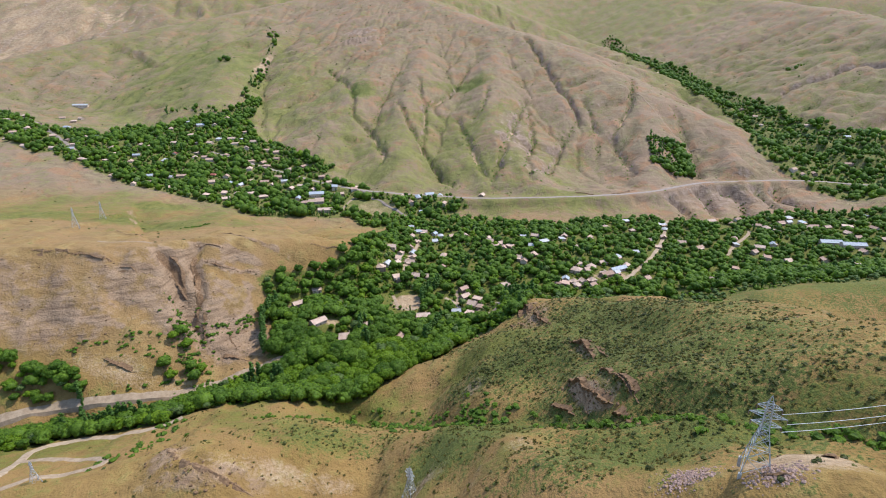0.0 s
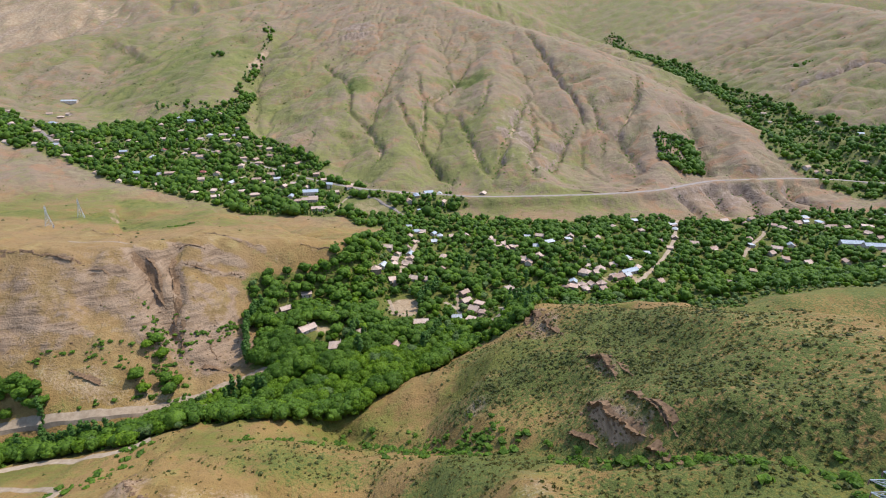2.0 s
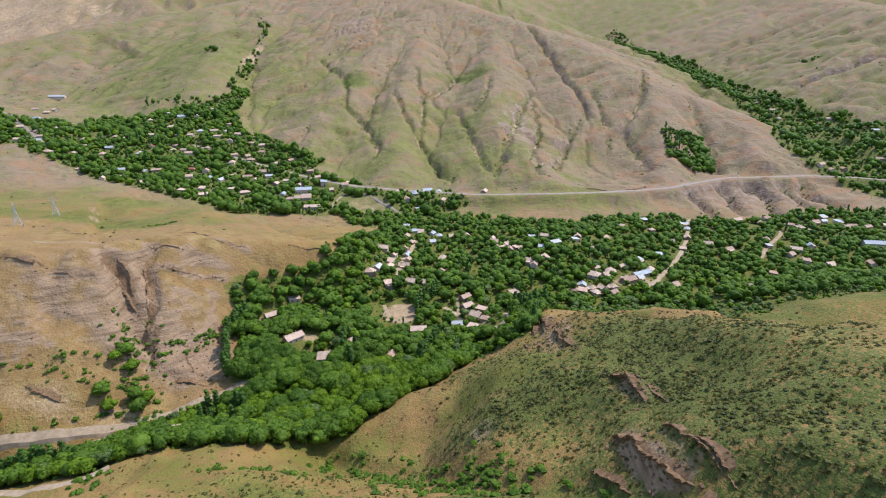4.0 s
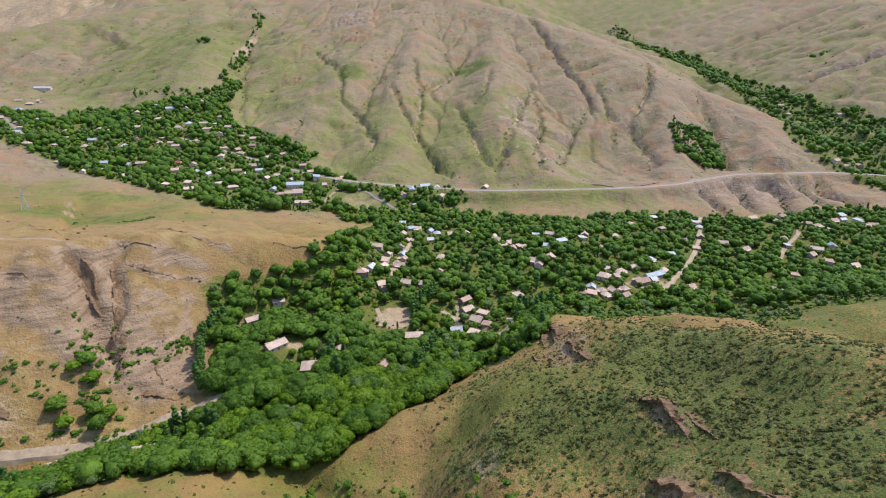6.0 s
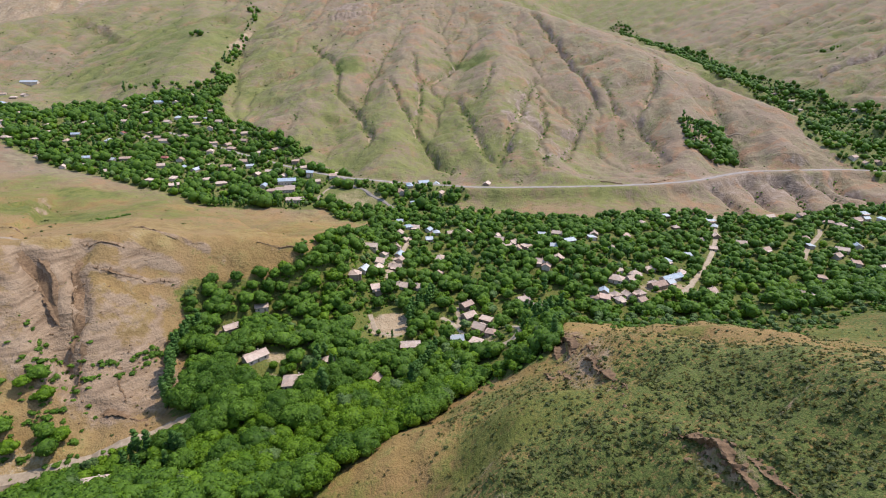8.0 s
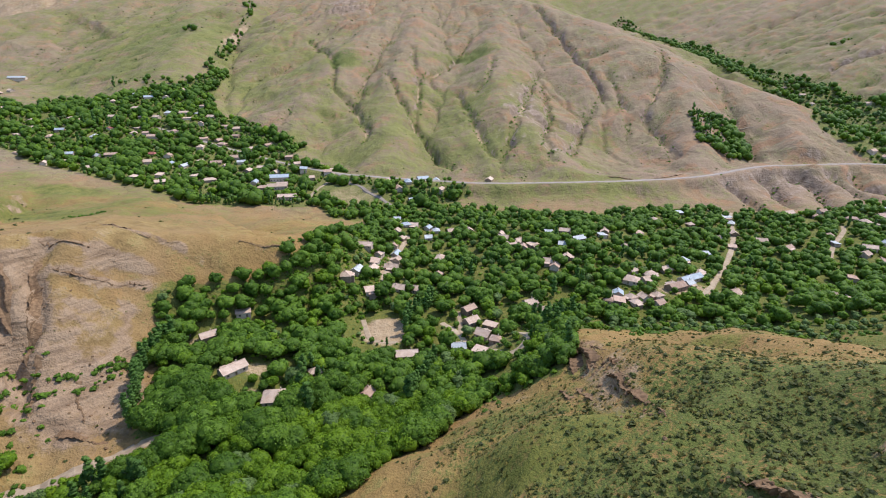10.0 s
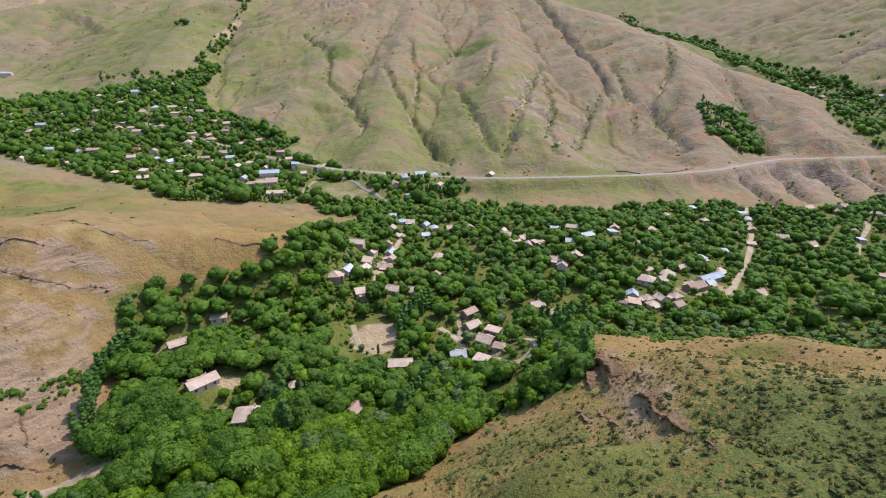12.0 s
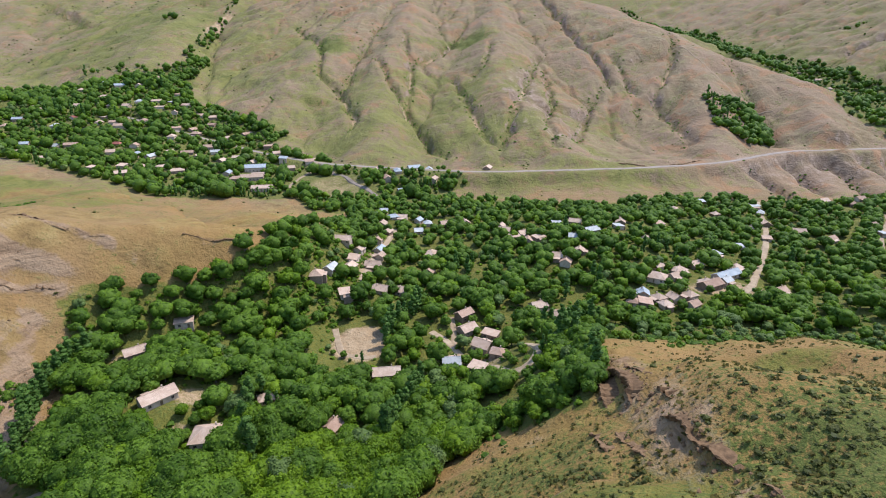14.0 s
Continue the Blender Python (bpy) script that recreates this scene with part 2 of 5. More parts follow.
def line(x, y, pts):
    """Distance to a line in plan, its height there, the run along it, and the side (1: on its right)."""
    best = np.full(x.shape, 1e18)
    d, z, s, right = np.zeros(x.shape), np.zeros(x.shape), np.zeros(x.shape), np.zeros(x.shape)
    run = 0.0
    for (ax, ay, az), (bx, by, bz) in zip(pts, pts[1:]):
        ux, uy = bx - ax, by - ay
        length = math.hypot(ux, uy)
        t = np.clip(((x - ax) * ux + (y - ay) * uy) / length ** 2, 0, 1)
        px, py = x - ax - t * ux, y - ay - t * uy
        q = px * px + py * py
        near = q < best
        best = np.where(near, q, best)
        root = np.sqrt(q)
        side = np.clip(-1.15 * (ux * py - uy * px) / (length * np.maximum(root, 1e-6)), -1, 1)
        d = np.where(near, root, d)
        right = np.where(near, side, right)
        z = np.where(near, az + t * (bz - az), z)
        s = np.where(near, run + t * length, s)
        run += length
    return d, z, s, right


def near(x, y, pts, margin):
    """Where a place lies within the margin of a line's bounds."""
    xs, ys = [p[0] for p in pts], [p[1] for p in pts]
    return (x > min(xs) - margin) & (x < max(xs) + margin) & (y > min(ys) - margin) & (y < max(ys) + margin)


def ridge(x, y, pts, right, left, round_off=20, gully=0, period=90, reach=60, seed=0, skirt=1e9):
    """A ridge with the fall of its two sides; gullies run down from its crest."""
    a, z, s, side = line(x, y, pts)
    fall = left + (right - left) * (0.5 + 0.5 * side)
    h = z - fall * (np.sqrt(a * a + round_off * round_off) - round_off)
    h = h - 0.6 * np.maximum(a - skirt, 0)
    if gully:
        wob = 0.35 * fbm(x / 160, y / 160, 3, seed + 50)
        g = ridged(s / period + wob, a / (period * 5) + wob * 0.4, 4, seed)
        h = h - gully * smooth(reach * 0.15, reach, a) * (1 - g)
    return h


RIVER = [(1500, 700, 30), (800, 660, 16), (450, 560, 8), (220, 505, 2), (100, 468, -1), (20, 420, -4), (-50, 350, -7), (-150, 300, -9), (-300, 225, -12), (-700, 60, -20)]
SIDE_VALLEY = [(0, 620, 6), (-90, 720, 12), (-210, 830, 22), (-360, 900, 38), (-500, 1070, 80), (-700, 1200, 95), (-900, 1330, 112)]
BACK_VALLEY = [(330, 640, 8), (520, 800, 14), (640, 1000, 40), (720, 1300, 80), (760, 1700, 130), (700, 2300, 215), (450, 3000, 300)]
MOUNTAIN = [(600, 985, 62), (547, 1049, 100), (430, 1240, 175), (300, 1480, 245), (150, 1680, 305), (0, 1850, 365), (-150, 2050, 430), (-250, 2400, 520)]
MOUNTAIN_SPUR = [(0, 1850, 360), (-110, 1550, 250), (-190, 1250, 160), (-230, 1050, 85), (-210, 930, 42)]
LEFT_RIDGE = [(-1250, 1480, 190), (-1050, 1800, 275), (-760, 2050, 350), (-450, 2350, 450)]
FAR_RIDGE = [(-3400, 2300, 560), (-2000, 2800, 600), (-700, 3100, 680), (600, 3350, 700), (1800, 3200, 680), (3200, 2500, 600)]
RIGHT_RIDGE = [(1500, 800, 165), (1250, 1150, 210), (1230, 1500, 285), (1290, 1900, 355), (1250, 2500, 450)]
CUESTA = [(-84, 572, 42), (-96, 534, 50), (-118, 506, 57), (-153, 495, 63), (-200, 475, 74), (-245, 425, 80), (-340, 395, 88), (-560, 370, 100), (-900, 300, 120)]
NEAR_HILL = [(66, 428, 24), (78, 405, 36), (84, 370, 56), (90, 338, 74), (104, 308, 88), (124, 278, 101), (133, 235, 116), (137, 195, 130), (140, 165, 142), (158, 110, 155), (260, 20, 178)]
HILL_SHOULDER = [(124, 278, 98), (140, 318, 84), (143, 345, 70), (134, 372, 57), (112, 392, 47), (95, 400, 40)]
BACK_HILL = [(156, 165, 144), (160, 200, 130), (163, 240, 116), (178, 280, 96), (200, 320, 66)]
FIELD_SPUR = [(45, 312, 46), (10, 316, 34), (-20, 316, 26), (-40, 318, 18)]
OUTCROP_SPUR = [(84, 215, 86), (74, 250, 80), (66, 319, 58), (60, 350, 49), (62, 375, 45), (72, 408, 33)]
MIDDLE_SPUR = [(150, 1680, 300), (120, 1350, 195), (97, 1000, 92), (130, 880, 60), (160, 815, 38)]
WEST_SPUR = [(-40, 1760, 320), (-60, 1350, 195), (-85, 1050, 95), (-70, 900, 48), (-60, 830, 28)]
EAST_SPUR = [(430, 1240, 172), (392, 1060, 108), (370, 980, 80), (340, 880, 48), (325, 830, 36)]
NOSE_SPUR = [(547, 1049, 98), (515, 960, 76), (488, 898, 58), (470, 868, 42)]
GREEN_SPUR = [(-760, 2050, 345), (-600, 1650, 245), (-540, 1430, 192), (-500, 1250, 138), (-480, 1150, 105)]
VILLAGE_RISE = [(-155, 434, 19), (-114, 412, 20), (-96, 450, 22), (-87, 500, 25), (-80, 545, 25), (-55, 630, 17), (-20, 690, 12)]
SECOND_HILL = [(215, 392, 32), (290, 408, 46), (400, 412, 54), (700, 370, 84)]
PYLON_SPUR = [(250, -60, 190), (140, 40, 170), (74, 100, 143), (50, 126, 121), (33, 158, 102), (18, 187, 83), (-5, 222, 56), (-28, 240, 38)]
BENCH = [(-20, 240, 34), (-56, 234, 40), (-86, 224, 46), (-112, 212, 53), (-150, 204, 42), (-230, 190, 36)]
TERRACE = [(-140, 800, 18), (0, 792, 24), (220, 798, 34), (330, 815, 34), (405, 862, 34), (520, 900, 40), (640, 950, 44)]


# stream cuts: bed line, fall of the banks, blending
CUTS = [
    ([(-66, 300, 4), (-30, 274, 16), (8, 246, 40), (40, 206, 71), (64, 178, 92), (90, 152, 114), (125, 118, 135), (200, 50, 155)], 0.75, 5),
    ([(650, 1150, 66), (720, 1300, 85), (770, 1700, 140), (740, 2300, 215), (600, 2900, 290)], 0.42, 25),
    ([(-390, 1180, 92), (-440, 1380, 150), (-480, 1560, 205), (-440, 1700, 255)], 0.42, 12),
]
# ravines: line with its strength, depth, half width
RAVINES = [
    ([(-236, 424, 0.7), (-222, 408, 1), (-206, 392, 1), (-194, 376, 0.5)], 11, 6),
    ([(-213, 440, 0.6), (-205, 412, 1), (-198, 388, 1)], 9, 5),
    ([(-316, 392, 0.6), (-302, 372, 1), (-280, 352, 0.7)], 2, 9),
    ([(-370, 395, 0.6), (-352, 365, 1), (-340, 340, 0.7)], 3, 9),
    ([(-262, 412, 0.2), (-250, 380, 1), (-240, 350, 0.6)], 4, 6),
    ([(-289, 1447, 0.3), (-227, 1320, 0.8), (-194, 1222, 1), (-184, 1128, 1), (-150, 1094, 0.8), (-107, 979, 1), (-107, 936, 0.2)], 8, 6),
    ([(-97, 1186, 0.4), (-71, 1094, 1), (-52, 1038, 0.8), (-25, 969, 1), (-4, 903, 0.8), (17, 867, 0.3)], 7, 5),
    ([(-53, 1299, 0.4), (-50, 1230, 1), (-38, 1175, 0.7), (-37, 1072, 1), (-41, 1003, 0.6)], 7, 6),
    ([(62, 1403, 0.4), (23, 1280, 1), (-22, 1200, 0.8), (-44, 1150, 0.5)], 7, 7),
    ([(31, 1126, 0.4), (47, 1010, 1), (56, 931, 1), (76, 862, 0.4)], 7, 6),
    ([(176, 1212, 0.4), (135, 1055, 1), (102, 935, 0.8), (83, 852, 0.3)], 8, 7),
    ([(221, 1555, 0.5), (251, 1357, 1), (270, 1186, 0.8), (274, 1106, 0.3)], 10, 8),
    ([(425, 1275, 0.3), (388, 1156, 0.9), (340, 1067, 1), (321, 1040, 0.9), (323, 973, 1), (316, 890, 0.6)], 9, 7),
    ([(178, 1154, 0.3), (166, 1007, 1), (142, 913, 0.8), (142, 838, 0.3)], 7, 6),
    ([(264, 1103, 0.3), (214, 1006, 1), (171, 881, 0.4)], 6, 6),
    ([(300, 1183, 0.3), (299, 1054, 1), (279, 989, 0.4)], 6, 6),
    ([(-111, 1357, 0.3), (-131, 1198, 1), (-139, 1088, 0.4)], 5, 6),
    ([(101, 1245, 0.4), (81, 1126, 1), (61, 1112, 0.4)], 5, 5),
    ([(-241, 1058, 0.5), (-242, 1001, 0.8)], 4, 4),
    ([(465, 1130, 0.4), (452, 1000, 1), (430, 900, 0.4)], 6, 7),
    ([(344, 809, 0.6), (360, 791, 1), (355, 748, 0.6)], 11, 8),
    ([(406, 842, 0.5), (412, 812, 1), (396, 759, 0.6)], 13, 9),
    ([(450, 846, 0.5), (467, 822, 1), (440, 747, 0.6)], 14, 9),
    ([(535, 858, 0.5), (530, 830, 1), (545, 790, 0.6)], 14, 10),
    ([(498, 850, 0.5), (500, 825, 1), (505, 780, 0.6)], 10, 7),
]
# beds that come out on the cuesta's long slope
STRATA = [
    [(-212, 490), (-183, 475), (-170, 477), (-155, 481)], [(-152, 497), (-125, 495), (-105, 500), (-93, 507)], [(-187, 454), (-180, 456), (-170, 459)],
    [(-220, 446), (-206, 448), (-194, 452), (-187, 456)], [(-207, 433), (-190, 438), (-168, 452)], [(-330, 512), (-302, 492), (-274, 478)],
    [(-285, 364), (-261, 358), (-240, 362)], [(-244, 425), (-228, 426), (-217, 429)],
]
# ledges of bare rock: edge line with its strength (it stands up on the line's right), rise, run-out behind
SCARPS = [
    ([(76, 232, 0.3), (76, 248, 1), (74, 261, 1), (70, 267, 0.3)], 3.6, 12),
    ([(70, 183, 0.3), (65, 197, 1), (63, 212, 1), (61, 226, 0.3)], 4.0, 12),
    ([(76, 180, 0.3), (73, 198, 1), (72, 216, 0.3)], 1.8, 8),
    ([(58, 194, 0.3), (54, 206, 1), (50, 214, 0.3)], 2.5, 8),
    ([(62, 352, 0.3), (66, 364, 1), (66, 375, 1), (68, 388, 0.8), (72, 405, 0.4)], 5, 12),
    ([(68, 311, 0.3), (65, 322, 1), (64, 332, 0.8), (63, 339, 0.3)], 2.6, 8),
    ([(68, 285, 0.2), (67, 309, 0.5), (67, 324, 0.6), (67, 343, 0.5), (70, 369, 0.2)], 1.2, 6),
    ([(-142, 232, 0.5), (-138, 220, 1), (-126, 206, 1), (-106, 197, 0.7), (-84, 192, 0.4)], 4, 14),
    ([(-205, 470, 0.2), (-160, 480, 1), (-110, 478, 0.3)][::-1], 2.2, 12),
    ([(-250, 435, 0.3), (-210, 455, 1), (-160, 464, 0.3)][::-1], 2.5, 10),
    ([(-330, 400, 0.3), (-280, 402, 1), (-240, 400, 0.3)][::-1], 4, 12),
    *[([(*p, 0.4 + 0.6 * (0 < i < len(pts) - 1)) for i, p in enumerate(pts)][::-1], 0.5, 5) for pts in STRATA],
    ([(60, 1000, 0.3), (95, 985, 1), (120, 990, 0.3)], 9, 26),
    ([(135, 930, 0.3), (160, 925, 1), (180, 935, 0.3)], 10, 26),
    ([(-285, 1565, 0.3), (-240, 1590, 1), (-185, 1625, 0.4)][::-1], 18, 40),
    ([(-250, 1500, 0.3), (-200, 1480, 1), (-150, 1510, 0.4)][::-1], 12, 40),
]


ROAD_BED = [(-420, 985, 62), (-300, 930, 42), (-190, 868, 30), (-120, 838, 26), (-60, 822, 25), (0, 806, 25), (45, 793, 26), (97, 786, 28), (181, 785, 30), (268, 796, 31), (325, 812, 32), (369, 836, 33), (415, 858, 34), (470, 868, 34), (555, 878, 34), (620, 872, 33), (700, 850, 32), (900, 860, 34)]
PITCH_RING = [(-38, 480, 11.5), (-31, 457, 10.5)]


def m_soft(x, y):
    return 0.25 + 0.75 * smooth(6, 20, line(x, y, ROAD_BED)[0])


def rough(x, y):
    """Broken rock on the ledges and the cuesta's face."""
    d1 = line(x, y, [(-150, 385, 0), (-215, 400, 0), (-330, 360, 0)])[0]
    d2 = line(x, y, [(74, 245, 0), (68, 320, 0), (68, 410, 0)])[0]
    d3 = line(x, y, [(-155, 245, 0), (-100, 225, 0), (-40, 215, 0)])[0]
    w = np.maximum(np.maximum(1.9 * (1 - smooth(20, 70, d1)), 1.2 * (1 - smooth(8, 34, d2))), 1 - smooth(6, 26, d3))
    w = np.maximum(w, 0.12)
    far = np.maximum(smooth(830, 900, y), smooth(745, 775, y) * smooth(240, 300, x)) * (1 - smooth(2200, 2800, y))
    rill = (2.4 + 4.0 * smooth(480, 800, x) * smooth(900, 1100, y)) * far * (0.62 - ridged(x / 42 + 0.5 * fbm(x / 90, y / 90, 3, 91), y / 120 + 0.3 * fbm(x / 60, y / 60, 2, 94), 4, 97))
    return rill * smooth(8, 40, line(x, y, ROAD_BED)[0]) + w * (1.5 * (0.55 - ridged(x / 17 + 0.2 * fbm(x / 9, y / 9, 2, 74), y / 11, 3, 70)) + 0.5 * fbm(x / 5, y / 5, 2, 77))


# crest line, fall to its right and left, rounding, depth, spacing and reach of the gullies, seed, blending
EAST_RISE = [(60, 535, 14), (92, 570, 21), (125, 605, 22), (152, 632, 20), (190, 665, 13)]
LANDFORMS = [
    (FAR_RIDGE, 0.52, 0.40, 150, 45, 330, 300, 21, 30),
    (LEFT_RIDGE, 0.25, 0.30, 60, 15, 190, 160, 22, 25),
    (RIGHT_RIDGE, 0.30, 0.26, 40, 45, 150, 170, 23, 20),
    (MOUNTAIN, 0.34, 0.29, 25, 18, 95, 120, 24, 14),
    (MOUNTAIN_SPUR, 0.27, 0.29, 25, 9, 110, 120, 25, 14),
    (GREEN_SPUR, 0.26, 0.24, 40, 8, 90, 100, 33, 14),
    (MIDDLE_SPUR, 0.36, 0.36, 20, 8, 60, 60, 34, 10),
    (WEST_SPUR, 0.36, 0.36, 20, 8, 60, 60, 35, 10),
    (EAST_SPUR, 0.42, 0.42, 15, 10, 50, 50, 36, 8),
    (NOSE_SPUR, 0.42, 0.45, 12, 8, 45, 40, 37, 8),
    (VILLAGE_RISE, 0.22, 0.10, 12, 0, 40, 30, 38, 8),
    (EAST_RISE, 0.12, 0.12, 14, 0, 40, 30, 39, 8),
    (TERRACE, 0.5, 0.10, 6, 6, 40, 30, 26, 5),
    (CUESTA, 0.17, 0.80, 10, 2.5, 40, 30, 27, 5),
    (SECOND_HILL, 0.35, 0.35, 15, 5, 60, 40, 28, 6),
    (NEAR_HILL, 0.50, 0.40, 14, 4, 45, 40, 29, 6, 100),
    (HILL_SHOULDER, 0.40, 0.42, 12, 3, 45, 40, 41, 5, 100),
    (BACK_HILL, 0.42, 0.42, 12, 3, 45, 40, 42, 5, 100),
    (FIELD_SPUR, 0.42, 0.36, 10, 2, 40, 30, 43, 5, 60),
    (OUTCROP_SPUR, 0.24, 0.74, 12, 2, 30, 25, 30, 8),
    (PYLON_SPUR, 0.6, 0.66, 12, 4, 45, 30, 31, 6),
    (BENCH, 0.42, 0.40, 22, 3, 40, 30, 32, 6),
]


def height(x, y):
    shape = np.shape(x)
    x, y = np.asarray(x, float).ravel(), np.asarray(y, float).ravel()
    wx, wy = x + 9 * fbm(x / 70, y / 70, 3, 11), y + 9 * fbm(x / 70, y / 70, 3, 17)
    d, z, s, _ = line(wx, wy, RIVER)
    floor = z + 5 * smooth(4, 22, np.abs(d)) + 0.055 * np.maximum(np.abs(d) - 30, 0) + 0.1 * np.maximum(np.abs(d) - 330, 0)
    for pts, wide, rise in ((SIDE_VALLEY, 90, 0.12), (BACK_VALLEY, 70, 0.12)):
        d, z, s, _ = line(wx, wy, pts)
        floor = smin(floor, z + rise * np.maximum(np.abs(d) - wide, 0), 18)
    floor = np.minimum(floor, 300) + 2.0 * fbm(x / 60, y / 60, 4, 3)
    h = floor
    for pts, right, left, round_off, gully, period, reach, seed, k, *skirt in LANDFORMS:
        m = near(x, y, pts, max(60, max(p[2] for p in pts) + 60) / min(right, left) + 60)
        h[m] = smax(h[m], ridge(wx[m], wy[m], pts, right, left, round_off, gully, period, reach, seed, *skirt), k)
    for pts, fall, k in CUTS:
        m = near(x, y, pts, 1100)
        d, z, s, _ = line(wx[m], wy[m], pts)
        h[m] = smin(h[m], z + fall * np.maximum(d - 3, 0), k)
    for pts, depth, wide in RAVINES:
        m = near(x, y, pts, 3 * wide + 20)
        u, v = x[m], y[m]
        d, z, s, _ = line(u + 5 * fbm(u / 25, v / 25, 2, 61), v + 5 * fbm(u / 25, v / 25, 2, 62), pts)
        h[m] = h[m] - depth * np.exp(-(d / wide) ** 2) * (0.65 + 0.35 * z)
    for pts, rise, back in SCARPS:
        m = near(x, y, pts, 4 * back + 10)
        u, v = x[m], y[m]
        wob = 3 if rise > 5 else 0.6
        d, z, s, side = line(u + wob * fbm(u / 14, v / 14, 3, 63), v + wob * fbm(u / 14, v / 14, 3, 64), pts)
        h[m] = h[m] + rise * z * np.where(side > 0, np.exp(-d / back), np.exp(-(d / 1.6) ** 2)) * (0.8 + 0.3 * fbm(u / 6, v / 6, 2, 65))
    m = near(x, y, ROAD_BED, 40)
    d, z, s, _ = line(x[m], y[m], ROAD_BED)
    h[m] = h[m] + (z - h[m]) * (1 - smooth(5.5, 17, d))
    m = near(x, y, PITCH_RING, 30)
    d, z, s, _ = line(x[m], y[m], PITCH_RING)
    h[m] = h[m] + (z - h[m]) * (1 - smooth(13, 24, d))
    return (h + 1.2 * m_soft(x, y) * fbm(x / 26, y / 26, 3, 40) + rough(x, y)).reshape(shape)
# ---------------------------------------------------------------- the ground sheet
def steps(knots):
    """Values from knot to knot, each pair with its own spacing."""
    out = []
    for (a, da), (b, db) in zip(knots, knots[1:]):
        n = max(1, round(2 * (b - a) / (da + db)))
        q = np.arange(n) / n
        w = (da * q + 0.5 * (db - da) * q * q) / (0.5 * (da + db))
        out.extend(a + (b - a) * w)
    return np.array(out + [knots[-1][0]])


GX = steps([(-3600, 70), (-1500, 13), (-700, 6.0), (-250, 2.5), (250, 2.5), (700, 6.0), (1300, 10), (3600, 70)])
GY = steps([(-1200, 90), (0, 25), (110, 2.4), (470, 2.4), (1000, 5.4), (1700, 8), (3400, 26), (4200, 70)])
mx, my = np.meshgrid(GX, GY)
mz = height(mx, my)
nx, ny = len(GX), len(GY)


def drainage(z):
    """The land that drains through each place of the grid, in square metres."""
    best, to = np.zeros(z.shape), np.arange(z.size).reshape(z.shape)
    ids = to.copy()
    core = (slice(1, -1), slice(1, -1))
    for dj in (-1, 0, 1):
        for di in (-1, 0, 1):
            if dj or di:
                there = (slice(1 + dj, ny - 1 + dj), slice(1 + di, nx - 1 + di))
                reach = np.hypot(mx[there] - mx[core], my[there] - my[core])
                fall = (z[core] - z[there]) / reach
                more = fall > best[core]
                best[core] = np.where(more, fall, best[core])
                to[core] = np.where(more, ids[there], to[core])
    land = (np.gradient(GY)[:, None] * np.gradient(GX)[None, :]).ravel().tolist()
    down = to.ravel().tolist()
    for i in np.argsort(-z, axis=None).tolist():
        if down[i] != i:
            land[down[i]] += land[i]
    return np.array(land).reshape(z.shape)


def blurred(z):
    z = z.copy()
    z[1:-1] = 0.25 * z[:-2] + 0.5 * z[1:-1] + 0.25 * z[2:]
    z[:, 1:-1] = 0.25 * z[:, :-2] + 0.5 * z[:, 1:-1] + 0.25 * z[:, 2:]
    return z


# rain has cut the slopes: every thread of water deepens its bed
bare = np.maximum(smooth(800, 870, my), smooth(735, 765, my) * smooth(230, 290, mx)) * (1 - smooth(2300, 2900, my))
bare = np.maximum(bare, 0.30 * smooth(-135, -175, mx) * (1 - smooth(600, 700, my)))
bare = bare * smooth(7, 26, line(mx, my, ROAD_BED)[0])
for k, share in enumerate((1.0, 1.0, 0.7)):
    beds = np.clip(np.log(drainage(blurred(blurred(mz)) + 0.5 * fbm(mx / 18, my / 18, 2, 201 + k)) / 700), 0, 5)
    mz = mz - bare * share * blurred(0.75 * beds)
threads = bare * np.clip(np.log(drainage(mz) / 900) / 3.5, 0, 1)


def drape(x, y):
    """The height of the ground sheet itself."""
    x, y = np.asarray(x, float), np.asarray(y, float)
    i = np.clip(np.searchsorted(GX, x) - 1, 0, nx - 2)
    j = np.clip(np.searchsorted(GY, y) - 1, 0, ny - 2)
    u, v = (x - GX[i]) / (GX[i + 1] - GX[i]), (y - GY[j]) / (GY[j + 1] - GY[j])
    return (mz[j, i] * (1 - u) + mz[j, i + 1] * u) * (1 - v) + (mz[j + 1, i] * (1 - u) + mz[j + 1, i + 1] * u) * v


def sheet(name, verts, faces, mat=None, tint=None):
    me = bpy.data.meshes.new(name)
    verts, faces = np.asarray(verts, np.float32), np.asarray(faces, np.int32)
    me.vertices.add(len(verts))
    me.vertices.foreach_set("co", verts.ravel())
    me.loops.add(faces.size)
    me.loops.foreach_set("vertex_index", faces.ravel())
    me.polygons.add(len(faces))
    k = faces.shape[1]
    me.polygons.foreach_set("loop_start", np.arange(0, faces.size, k, dtype=np.int32))
    me.polygons.foreach_set("use_smooth", np.zeros(len(faces), bool))
    me.update(calc_edges=True)
    if tint is not None:
        me.attributes.new("tint", "FLOAT", "POINT").data.foreach_set("value", np.asarray(tint, np.float32))
    if mat:
        me.materials.append(mat)
    return me


def inside(x, y, poly):
    """Whether places lie in an outline in plan."""
    x, y = np.asarray(x, float), np.asarray(y, float)
    hit = np.zeros(x.shape, bool)
    for (ax, ay), (bx, by) in zip(poly, poly[1:] + poly[:1]):
        if ay != by:
            hit ^= ((ay > y) != (by > y)) & (x < (bx - ax) * (y - ay) / (by - ay) + ax)
    return hit


